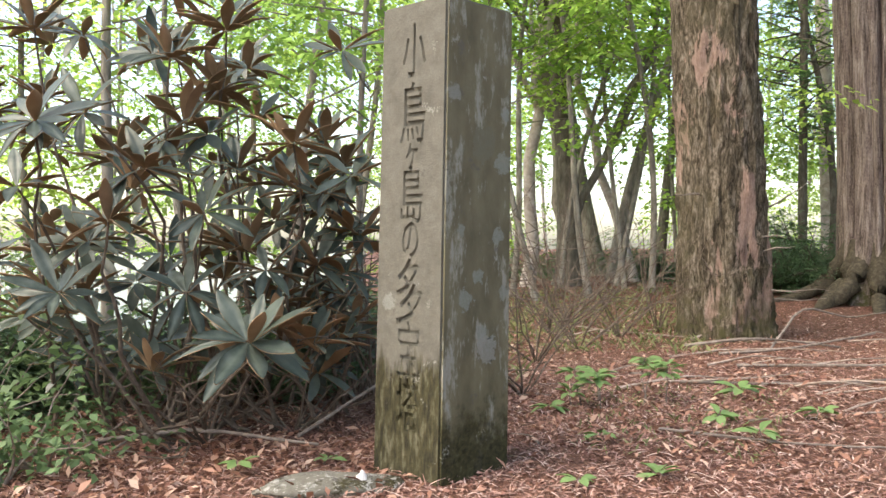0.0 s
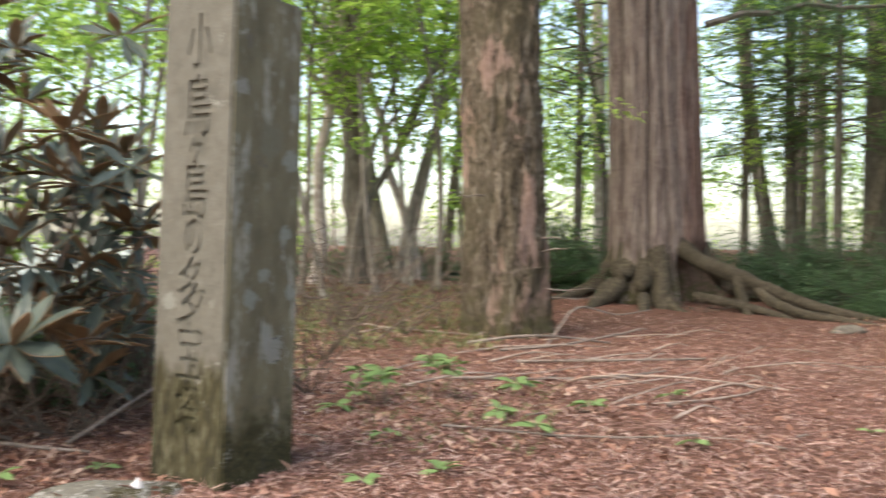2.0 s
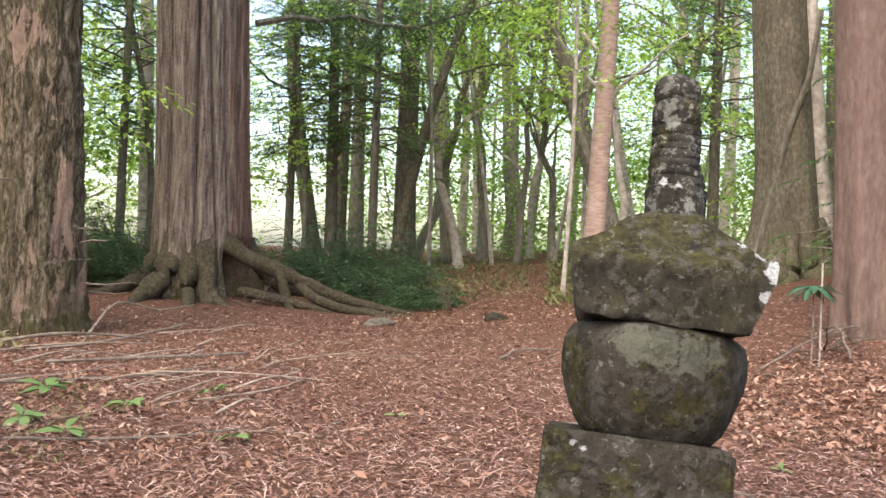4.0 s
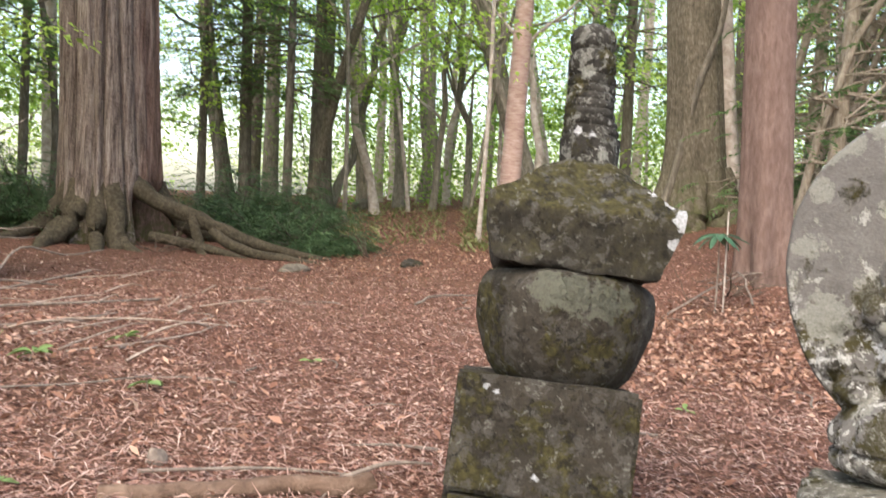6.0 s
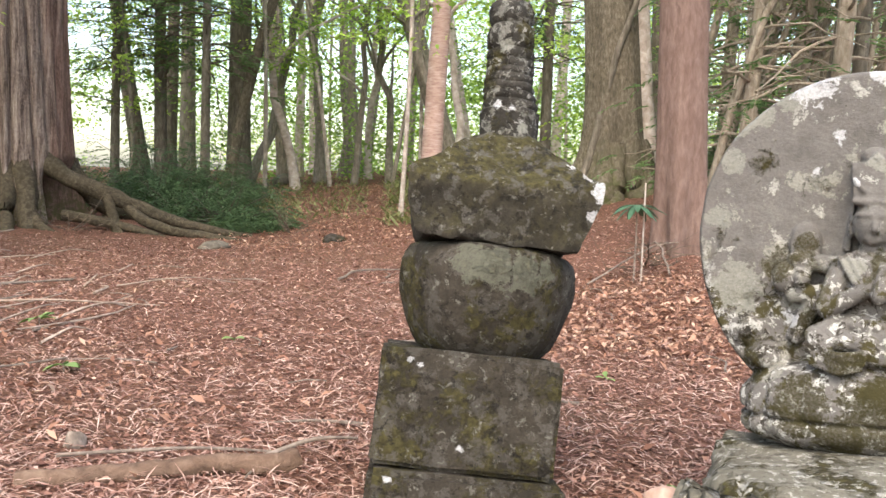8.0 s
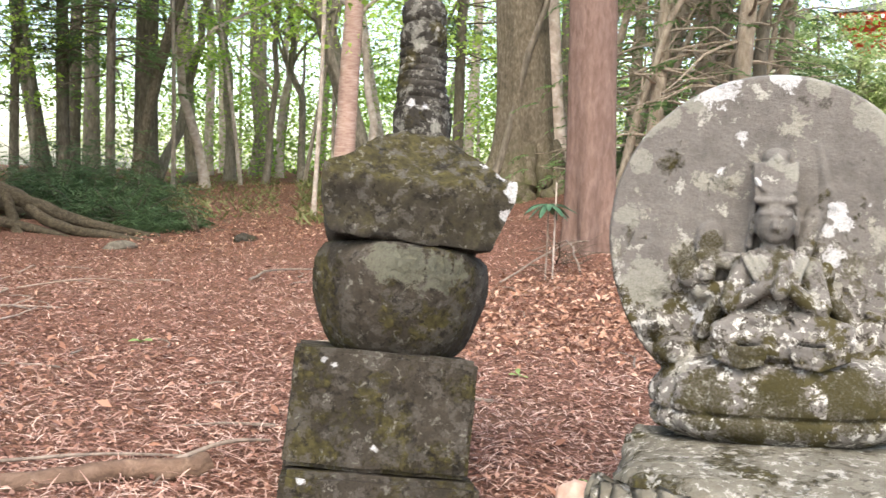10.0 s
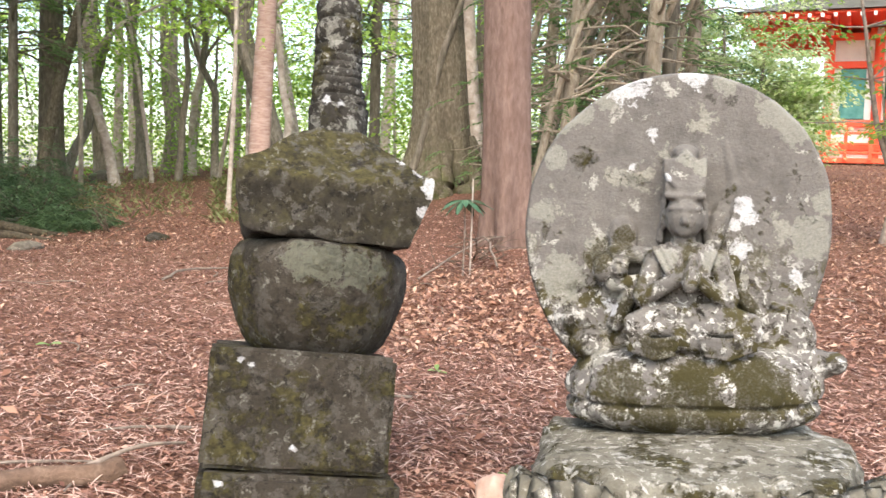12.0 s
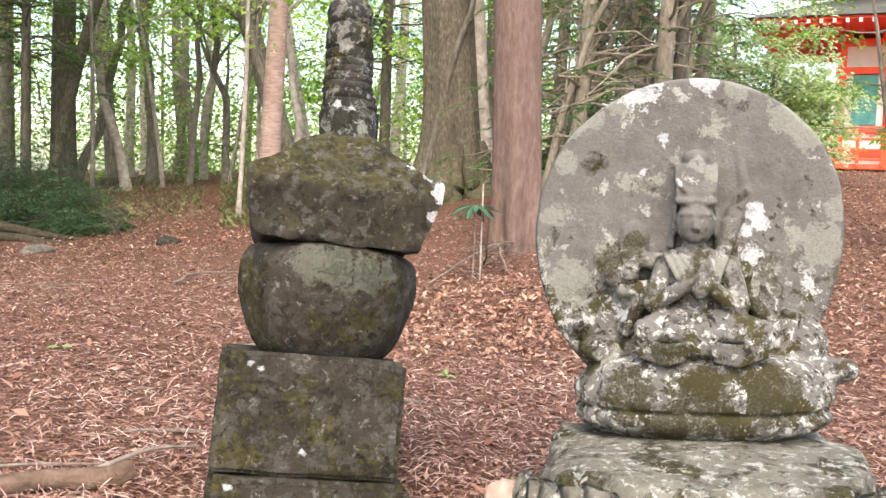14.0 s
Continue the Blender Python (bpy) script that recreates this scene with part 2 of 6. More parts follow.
STONE_STATUE = stone_mat("lichened_grey_stone", (0.085, 0.08, 0.074), (0.132, 0.125, 0.116), (0.168, 0.16, 0.148),
                         [((0.235, 0.232, 0.20), 9, 0.585, 0.64), ((0.33, 0.33, 0.30), 15, 0.63, 0.67), ((0.05, 0.046, 0.04), 18, 0.64, 0.68)], moss=0.04, mottle=(0.62, 0.71),
                         spots=[(0.150, -0.03, 0.785, 0.022, WHITE), (0.165, -0.03, 0.760, 0.020, WHITE), (0.138, -0.03, 0.742, 0.014, WHITE), (0.150, -0.03, 0.685, 0.021, WHITE), (-0.16, -0.03, 1.03, 0.035, PALE), (-0.22, -0.03, 0.99, 0.03, PALE), (0.10, -0.03, 1.06, 0.03, PALE), (0.26, -0.03, 0.97, 0.045, PALE), (0.33, -0.03, 0.80, 0.03, PALE), (-0.11, -0.06, 0.70, 0.03, MOSS), (0.125, -0.06, 0.62, 0.03, MOSS), (0.16, -0.06, 0.56, 0.04, MOSS), (-0.09, -0.08, 0.53, 0.04, MOSS), (0.018, -0.09, 0.89, 0.02, PALE), (0.05, -0.10, 0.875, 0.022, PALE), (-0.02, -0.11, 0.845, 0.01, WHITE), (-0.02, -0.13, 0.665, 0.03, PALE), (0.09, -0.12, 0.66, 0.025, PALE), (0.05, -0.17, 0.37, 0.07, MOSS), (0.2, -0.16, 0.39, 0.07, MOSS), (-0.1, -0.16, 0.37, 0.06, MOSS), (-0.13, -0.05, 0.58, 0.03, PALE), (0.273, -0.04, 0.632, 0.018, WHITE),
                                (-0.055, -0.04, 0.938, 0.016, WHITE), (-0.1, -0.04, 0.866, 0.014, WHITE), (-0.279, -0.04, 0.883, 0.03, PALE), (-0.30, -0.04, 0.755, 0.03, PALE),
                                (0.218, -0.04, 0.805, 0.009, WHITE), (-0.27, -0.04, 0.97, 0.04, PALE), (-0.12, -0.04, 1.06, 0.05, WHITE), (0.03, -0.04, 1.085, 0.035, WHITE),
                                (0.22, -0.04, 1.0, 0.05, PALE), (0.3, -0.04, 0.72, 0.05, PALE), (-0.25, -0.04, 0.6, 0.055, PALE), (-0.14, -0.05, 0.54, 0.022, WHITE),
                                (-0.17, -0.06, 0.66, 0.04, MOSS), (-0.02, -0.18, 0.47, 0.04, MOSS), (0.12, -0.07, 0.62, 0.035, MOSS), (0.05, -0.2, 0.42, 0.05, MOSS), (-0.1, -0.2, 0.42, 0.042, MOSS),
                                (0.18, -0.18, 0.42, 0.05, MOSS), (0.11, -0.2, 0.33, 0.035, MOSS), (-0.09, -0.2, 0.33, 0.035, MOSS), (-0.02, -0.2, 0.30, 0.05, MOSS)])
STONE_PED = stone_mat("pale_pedestal_stone", (0.085, 0.079, 0.062), (0.15, 0.142, 0.114), (0.22, 0.21, 0.175),
                      [((0.33, 0.325, 0.295), 40, 0.55, 0.62), ((0.045, 0.041, 0.033), 36, 0.56, 0.64), ((0.36, 0.36, 0.335), 13, 0.62, 0.66)], moss=0.28)
def scaly_mat():
    n = Nodes("flaking_scaly_bark")
    warp = n.noise(6, 4)
    flake = n.noise(20, 9, (1, 1, 0.24), 0.72, 1.1)
    fine = n.noise(70, 6, (1, 1, 0.3), 0.7)
    mixed = n.math("ADD", flake, n.math("MULTIPLY", n.math("SUBTRACT", fine, 0.5), 0.45))
    col = n.ramp(mixed, [(0.38, (0.034, 0.027, 0.017)), (0.47, (0.085, 0.068, 0.045)), (0.55, (0.16, 0.13, 0.093)), (0.65, (0.29, 0.245, 0.19))])
    bare = n.step(n.math("ADD", n.noise(2.6, 6, (1, 1, 0.30), 0.65, 0.6), n.math("MULTIPLY", n.math("SUBTRACT", flake, 0.5), 0.25)), 0.55, 0.58)
    pink = n.ramp(fine, [(0.3, (0.22, 0.135, 0.105)), (0.6, (0.37, 0.26, 0.205))])
    col = n.mix(n.math("MULTIPLY", bare, 0.85), col, pink)
    dim = n.step(n.noise(1.7, 4), 0.5, 0.62)
    col = n.mix(n.math("MULTIPLY", dim, 0.45), col, (0.095, 0.082, 0.045))
    low = n.step(n.math("ADD", n.axis(2), n.math("MULTIPLY", warp, 1.2)), 1.25, 0.55)
    col = n.mix(n.math("MULTIPLY", low, n.step(n.noise(14, 5), 0.4, 0.58)), col, (0.085, 0.078, 0.035))
    hgt = n.math("SUBTRACT", mixed, n.math("MULTIPLY", bare, 0.15))
    return n.done(col, 0.92, hgt, 1.0, 0.05, spec=0.12)


def cedar_mat():
    n = Nodes("fibrous_cedar_bark")
    fibre = n.noise(30, 9, (1, 1, 0.07), 0.7, 0.5)
    crack = n.noise(75, 6, (1, 1, 0.5), 0.7)
    f = n.math("ADD", fibre, n.math("MULTIPLY", n.math("SUBTRACT", crack, 0.5), 0.5))
    grey = n.ramp(f, [(0.36, (0.05, 0.037, 0.031)), (0.46, (0.135, 0.102, 0.086)), (0.56, (0.215, 0.172, 0.145)), (0.68, (0.33, 0.28, 0.24))])
    rust = n.ramp(f, [(0.36, (0.075, 0.044, 0.035)), (0.5, (0.155, 0.097, 0.076)), (0.65, (0.225, 0.152, 0.121))])
    where = n.step(n.math("ADD", n.axis(0), n.math("MULTIPLY", n.math("SUBTRACT", n.noise(3, 5, (1, 1, 0.2)), 0.5), 1.1)), 0.0, 0.25)
    col = n.mix(where, grey, rust)
    low = n.step(n.math("ADD", n.axis(2), n.math("MULTIPLY", n.noise(6, 5), 0.9)), 1.05, 0.55)
    col = n.mix(n.math("MULTIPLY", low, n.step(n.noise(16, 6), 0.38, 0.56)), col, (0.075, 0.07, 0.03))
    return n.done(col, 0.92, f, 1.0, 0.03, spec=0.12)


BARK_SCALY = scaly_mat()
BARK_CEDAR = cedar_mat()
BARK_RED = bark_mat("reddish_cypress_bark", (0.105, 0.067, 0.055), (0.155, 0.104, 0.087), (0.205, 0.147, 0.125), 26, (1, 1, 0.30), 0.02, strength=0.8)
BARK_BIRCH = bark_mat("peeling_birch_bark", (0.26, 0.165, 0.14), (0.40, 0.28, 0.245), (0.52, 0.405, 0.36), 22, (0.35, 0.35, 1.6), 0.008, strength=0.5)
BARK_GREY = bark_mat("grey_forest_bark", (0.10, 0.09, 0.073), (0.20, 0.178, 0.147), (0.32, 0.29, 0.24), 20, (1, 1, 0.3), 0.015)
BARK_PALE = bark_mat("pale_bark", (0.22, 0.18, 0.15), (0.38, 0.33, 0.29), (0.55, 0.50, 0.46), 14, (0.7, 0.7, 0.7), 0.01)
BARK_DARK = bark_mat("dark_bark", (0.06, 0.053, 0.042), (0.13, 0.114, 0.09), (0.22, 0.195, 0.16), 20, (1, 1, 0.3), 0.015)
BARK_OLD = bark_mat("old_mossy_bark", (0.05, 0.042, 0.029), (0.115, 0.098, 0.072), (0.205, 0.182, 0.14), 34, (1, 1, 0.4), 0.03, moss=0.9)
BARK_THICKET = bark_mat("grey_brown_bark", (0.14, 0.115, 0.085), (0.25, 0.21, 0.165), (0.37, 0.33, 0.265), 26, (1, 1, 0.3), 0.01)
TWIG = bark_mat("grey_twig", (0.10, 0.08, 0.065), (0.19, 0.155, 0.13), (0.30, 0.25, 0.21), 30, (1, 1, 1), 0.004)
LEAF_BRIGHT = leaf_mat("bright_maple_leaves", (0.21, 0.34, 0.045), (0.34, 0.52, 0.085), (0.52, 0.68, 0.18), 0.86)
LEAF_MID = leaf_mat("beech_leaves", (0.10, 0.19, 0.035), (0.18, 0.32, 0.06), (0.31, 0.46, 0.11), 0.78)
LEAF_DARK = leaf_mat("conifer_needles", (0.038, 0.074, 0.032), (0.07, 0.125, 0.055), (0.115, 0.185, 0.085), 0.42)
LEAF_FIR = leaf_mat("fir_needles", (0.05, 0.095, 0.035), (0.09, 0.16, 0.06), (0.15, 0.24, 0.09), 0.6)
LEAF_HERB = leaf_mat("seedling_leaves", (0.16, 0.27, 0.085), (0.25, 0.39, 0.14), (0.36, 0.50, 0.22), 0.5)


def litter_mat():
    n = Nodes("leaf_litter_soil")
    f = n.noise(38, 8, None, 0.7)
    g = n.noise(0.8, 4)
    chips = n.voronoi(70, (1, 0.5, 1))
    col = n.ramp(f, [(0.3, (0.085, 0.04, 0.028)), (0.48, (0.20, 0.10, 0.072)), (0.62, (0.30, 0.165, 0.12)), (0.76, (0.42, 0.28, 0.21))])
    col = n.mix(n.step(chips, 0.25, 0.6), col, (0.10, 0.05, 0.035))
    col = n.mix(n.math("MULTIPLY", n.step(g, 0.45, 0.7), 0.4), col, (0.14, 0.085, 0.055))
    return n.done(col, 0.95, n.math("ADD", f, chips), 0.8, 0.02, spec=0.1)


LITTER = litter_mat()
n_ = Nodes("dead_leaves")
DEAD_LEAF = n_.done(n_.ramp(n_.island(), [(0.0, (0.11, 0.05, 0.036)), (0.35, (0.21, 0.105, 0.077)), (0.65, (0.31, 0.167, 0.127)), (0.9, (0.40, 0.245, 0.188)), (1.0, (0.56, 0.41, 0.33))]), 0.8, through=0.15)


# ---- mesh helpers ----
def obj(name, verts, faces, material, parent=None, smooth=True, label=""):
    me = bpy.data.meshes.new(name)
    me.from_pydata([tuple(v) for v in verts], [], faces)
    me.polygons.foreach_set("use_smooth", [smooth] * len(me.polygons))
    if smooth:
        me.set_sharp_from_angle(angle=radians(48))
    me.materials.append(material)
    ob = new(name, me)
    ob.parent = parent
    if label:
        ob["label"] = label
    return ob


def part(name, bm, material, parent=None, label="", smooth=True):
    me = bpy.data.meshes.new(name)
    bm.to_mesh(me)
    bm.free()
    me.polygons.foreach_set("use_smooth", [smooth] * len(me.polygons))
    if smooth:
        me.set_sharp_from_angle(angle=radians(48))
    me.materials.append(material)
    ob = new(name, me)
    ob.parent = parent
    if label:
        ob["label"] = label
    return ob


def thing(name, x, y, z, label, category, group="", kind="", rz=0.0, rx=0.0, ry=0.0):
    ob = new(name)
    ob.matrix_world = pose(x, y, z, rx, ry, rz)
    return tagged(ob, label, category, group, kind)


def wob(p, s, seed=0.0):
    return noise.noise(Vector((p[0] * s + seed, p[1] * s - seed, p[2] * s + 2 * seed)))


def tube(path, radii, sides=8, bump=0.0, cap=True, seed=0.0):
    """Vertices and faces of a tapering tube along a path."""
    vs, fs = [], []
    path = [Vector(p) for p in path]
    for i, p in enumerate(path):
        d = (path[min(i + 1, len(path) - 1)] - path[max(i - 1, 0)]).normalized()
        a = d.cross(Vector((0.3, 1, 0.2)) if abs(d.z) > 0.7 else Vector((0, 0, 1))).normalized()
        b = d.cross(a)
        for k in range(sides):
            w = 2 * math.pi * k / sides
            q = a * math.cos(w) + b * math.sin(w)
            r = radii[i] * (1 + bump * wob(p + q * radii[i] * 2, 1.5 / max(0.02, radii[i] * 3), seed))
            vs.append(p + q * r)
    for i in range(len(path) - 1):
        for k in range(sides):
            m = (k + 1) % sides
            fs.append((i * sides + k, i * sides + m, (i + 1) * sides + m, (i + 1) * sides + k))
    if cap:
        fs.append(tuple(range(sides))[::-1])
        fs.append(tuple(range((len(path) - 1) * sides, len(path) * sides)))
    return vs, fs


def join(pieces):
    vs, fs = [], []
    for v, f in pieces:
        o = len(vs)
        vs += list(v)
        fs += [tuple(i + o for i in g) for g in f]
    return vs, fs


def leaf_cloud(name, P, D, N, L, W, material, parent=None, label=""):
    """Many kite-shaped leaves: base P, direction D, normal N, length L, width W (arrays)."""
    n = len(P)
    D = D / np.linalg.norm(D, axis=1, keepdims=True)
    S = np.cross(D, N)
    S = S / np.maximum(1e-6, np.linalg.norm(S, axis=1, keepdims=True))
    U = np.cross(S, D)
    L, W = L[:, None], W[:, None]
    v = np.empty((n, 4, 3))
    v[:, 0] = P
    v[:, 1] = P + D * L * 0.45 + S * W * 0.5 + U * W * 0.18
    v[:, 2] = P + D * L - U * L * 0.12
    v[:, 3] = P + D * L * 0.45 - S * W * 0.5 + U * W * 0.18
    me = bpy.data.meshes.new(name)
    me.vertices.add(4 * n)
    me.vertices.foreach_set("co", v.ravel())
    me.loops.add(4 * n)
    me.loops.foreach_set("vertex_index", np.arange(4 * n, dtype=np.int32))
    me.polygons.add(n)
    me.polygons.foreach_set("loop_start", np.arange(0, 4 * n, 4, dtype=np.int32))
    me.update(calc_edges=True)
    me.materials.append(material)
    ob = new(name, me)
    ob.parent = parent
    if label:
        ob["label"] = label
    return ob


def sprays(centres, radii, per, size, flat=0.25, droop=0.3, rng=RNG):
    """Leaves set in flat layered sprays round the given centres."""
    c = np.repeat(centres, per, axis=0)
    r = np.repeat(radii, per)
    n = len(c)
    a = rng.uniform(0, 2 * np.pi, n)
    q = np.sqrt(rng.uniform(0, 1, n)) * r
    P = c + np.stack([np.cos(a) * q, np.sin(a) * q, rng.normal(0, 1, n) * flat * r - droop * q * q / np.maximum(r, 0.01)], 1)
    b = a + rng.normal(0, 0.8, n)
    D = np.stack([np.cos(b), np.sin(b), rng.normal(-0.3, 0.3, n)], 1)
    N = np.stack([rng.normal(0, 0.45, n), rng.normal(0, 0.45, n), np.ones(n)], 1)
    L = size * rng.uniform(0.7, 1.3, n)
    return P, D, N, L, L * rng.uniform(0.5, 0.75, n)


def fronds(centres, outward, length, per, leaflets, size, rng, droop=0.25, spread=0.9):
    """Flat feathery twigs: small leaves in two rows along each twig."""
    n = len(centres) * per
    c = np.repeat(centres, per, axis=0) + rng.normal(0, 0.25, (n, 3)) * length * np.array([1, 1, 0.5])
    a = np.repeat(outward, per) + rng.normal(0, spread, n)
    ln = length * rng.uniform(0.6, 1.25, n)
    fall = droop + rng.normal(0, 0.15, n)
    u = np.tile(np.linspace(0.1, 1.0, leaflets), n)
    side = np.tile(np.where(np.arange(leaflets) % 2, 1.0, -1.0), n)
    c, a, ln, fall = (np.repeat(v, leaflets, axis=0) for v in (c, a, ln, fall))
    ax = np.stack([np.cos(a), np.sin(a), np.zeros_like(a)], 1)
    P = c + ax * (ln * u)[:, None]
    P[:, 2] -= fall * ln * u * u
    b = a + side * 0.95
    D = np.stack([np.cos(b), np.sin(b), -fall * u + rng.normal(0, 0.12, len(u))], 1)
    N = np.stack([rng.normal(0, 0.25, len(u)), rng.normal(0, 0.25, len(u)), np.ones(len(u))], 1)
    L = size * (1.15 - 0.55 * u) * rng.uniform(0.8, 1.2, len(u))
    return P, D, N, L, L * 0.32


def cat(*sets):
    return [np.concatenate(x) for x in zip(*sets)]


# ---- the ground ----
AZ = [-180, -60, -35, -14, 5, 20, 38, 50, 62, 85, 120, 180]
R0 = [5, 5, 4.6, 5.2, 8, 9, 11, 8, 5, 4.5, 5, 5]
SL = [0, -0.3, -0.3, -0.14, 0.06, 0.1, 0.085, 0.1, 0.13, 0.14, 0.1, 0]
CP = [1, 3.2, 3.2, 2.6, 0.75, 0.8, 1.0, 1.5, 2.2, 2.2, 1.5, 1]


def lift(x, y):
    """The ground's height."""
    r, az = math.hypot(x, y), math.degrees(math.atan2(x, y))
    c = np.interp(az, AZ, CP)
    s = np.interp(az, AZ, SL)
    d = max(0.0, r - np.interp(az, AZ, R0))
    d = d * d / (d + 1.0)
    h = math.copysign(c * (1 - math.exp(-abs(s) * d / c)), s)
    return float(h + 0.05 * noise.noise(Vector((x * 0.5, y * 0.5, 3))) * min(1, r / 4) + 0.012 * noise.noise(Vector((x * 3, y * 3, 1))))


def build_ground():
    azs = sorted(set([float(a) for a in range(-180, 181, 5)] + [a * 0.6 for a in range(-75, 184)]))
    azs = [a for a in azs if a < 180]
    rs = [0.0]
    r = 0.6
    while r < 900:
        rs.append(r)
        r *= 1.018 if 1.5 < r < 14 else 1.12
    vs = [(0, 0, lift(0, 0))]
    for r in rs[1:]:
        for a in azs:
            x, y = r * math.sin(radians(a)), r * math.cos(radians(a))
            vs.append((x, y, lift(x, y)))
    n = len(azs)
    fs = [(0, 1 + (k + 1) % n, 1 + k) for k in range(n)]
    for i in range(len(rs) - 2):
        for k in range(n):
            m = (k + 1) % n
            fs.append((1 + i * n + k, 1 + i * n + m, 1 + (i + 1) * n + m, 1 + (i + 1) * n + k))
    return obj("ground", vs, fs, LITTER)


ground = tagged(build_ground(), "reddish-brown forest floor of bark and leaf litter", "ground", kind="structure")


def polar(az, d):
    return d * math.sin(radians(az)), d * math.cos(radians(az))


# ---- the inscribed pillar ----
pillar = thing("stone_pillar", -0.010, 3.425, lift(0, 3.42) - 0.02, "square grey stone pillar carved with a vertical inscription, mossy foot", "monument", rz=44.2, ry=0.0)
pillar.matrix_world = pose(-0.010, 3.425, lift(0, 3.42) - 0.02, 0, 1.0, 0) @ pose(0, 0, 0, 0, 0, 44.2)


def glyphs(text, size, m, depth, bold):
    """A cutter: the text's strokes as a solid, laid by m."""
    cu = bpy.data.curves.new("strokes", "FONT")
    cu.body, cu.size, cu.extrude, cu.align_x, cu.resolution_u, cu.offset = text, size, depth, "CENTER", 2, bold
    tmp = new("strokes", cu)
    bpy.context.view_layer.update()
    me = bpy.data.meshes.new_from_object(tmp.evaluated_get(bpy.context.evaluated_depsgraph_get()))
    bpy.data.objects.remove(tmp)
    me.transform(m)
    return me


def carve(ob, cutters, strict=False):
    """Cuts the solids out of ob for good."""
    bm = bmesh.new()
    for me in cutters:
        bm.from_mesh(me)
        bpy.data.meshes.remove(me)
    bmesh.ops.remove_doubles(bm, verts=bm.verts[:], dist=1e-5)
    cm = bpy.data.meshes.new("cutter")
    bm.to_mesh(cm)
    bm.free()
    cut = new("cutter", cm)
    cut.parent = ob.parent
    mod = ob.modifiers.new("carve", "BOOLEAN")
    mod.operation, mod.solver, mod.object, mod.use_self = "DIFFERENCE", "EXACT", cut, True
    bpy.context.view_layer.update()
    me = bpy.data.meshes.new_from_object(ob.evaluated_get(bpy.context.evaluated_depsgraph_get()))
    ob.modifiers.clear()
    bpy.data.objects.remove(cut)
    vol = []
    for data in (ob.data, me):
        bm = bmesh.new()
        bm.from_mesh(data)
        vol.append(bm.calc_volume())
        whole = all(e.is_manifold for e in bm.edges)
        bm.free()
    if strict and not whole:
        return False
    if len(me.polygons) > 12 and 0.97 * vol[0] < vol[1] < vol[0] - 1e-6:
        ob.data = me
        return True
    return False


bm = bmesh.new()
bmesh.ops.create_cube(bm, size=1)
for v in bm.verts:
    w = 0.352 if v.co.z < 0 else 0.335
    v.co = Vector((v.co.x * w, v.co.y * w, 1.675 if v.co.z > 0 else -0.25))
bmesh.ops.bevel(bm, geom=bm.edges[:], offset=0.009, segments=2, affect="EDGES")
shaft = part("shaft", bm, STONE_PILLAR, pillar, smooth=False)
for ch, z, s in (("小", 1.43, 0.17), ("鳥", 1.20, 0.19), ("ヶ", 1.10, 0.11), ("島", 0.92, 0.18), ("の", 0.785, 0.14), ("多", 0.565, 0.21), ("宝", 0.375, 0.18), ("塔", 0.19, 0.165)):
    face = -0.5 * (0.352 - 0.017 * (z + 0.3) / 1.95)
    # the face that looks to the left: its normal is -X
    m = Matrix.Translation((face, -0.005, z)) @ Matrix(((0, 0, -1, 0), (-1, 0, 0, 0), (0, 1, 0, 0), (0, 0, 0, 1))) @ Matrix.Diagonal((0.74, 1.2, 1, 1))
    for strict, bold in ((True, 0.0016), (True, 0.0019), (True, 0.0012), (True, 0.0007), (True, 0.0), (False, 0.0012), (False, 0.0)):
        if carve(shaft, [glyphs(ch, s, m, 0.014, bold)], strict):
            break
cutters = []
for z, y, w in ((1.48, 0.06, 0.035), (1.42, 0.055, 0.03), (1.26, 0.05, 0.04), (1.48, -0.07, 0.03), (1.36, -0.085, 0.035), (1.22, -0.08, 0.03), (0.5, -0.06, 0.03), (0.42, -0.065, 0.04)):
    bb = bmesh.new()
    bmesh.ops.create_cube(bb, size=1, matrix=Matrix.Translation((-y, -0.17, z)) @ pose(0, 0, 0, 0, 300 * w - 14, 0) @ Matrix.Diagonal((w * 0.7, 0.014, 0.005, 1)))
    bm_me = bpy.data.meshes.new("bars")
    bb.to_mesh(bm_me)
    bb.free()
    cutters.append(bm_me)
for solid in cutters:
    carve(shaft, [solid])

# ---- the stone pagoda ----
X, Y = polar(50.9, 2.42)
pagoda = thing("stone_pagoda", X, Y, lift(X, Y), "weathered dark stone five-ring pagoda covered in moss and lichen", "monument", rz=-51.6)
pagoda.matrix_world = pose(X, Y, lift(X, Y), 0, 0, -51.6) @ pose(0, 0, 0, -8, 4.2, 0) @ pose(0, 0, 0, 0, 0, 4)


def block(w0, w1, d0, d1, z0, z1, cuts=7, rough=0.006, bevel=0.015, seed=0.0):
    bm = bmesh.new()
    bmesh.ops.create_cube(bm, size=1)
    for v in bm.verts:
        t = v.co.z > 0
        v.co = Vector((v.co.x * (w1 if t else w0), v.co.y * (d1 if t else d0), z1 if t else z0))
    bmesh.ops.bevel(bm, geom=bm.edges[:], offset=bevel, segments=2, affect="EDGES")
    bmesh.ops.subdivide_edges(bm, edges=bm.edges[:], cuts=cuts, use_grid_fill=True)
    for v in bm.verts:
        v.co += Vector((wob(v.co, 9, seed), wob(v.co, 9, seed + 5), wob(v.co, 9, seed + 9))) * rough
    return bm


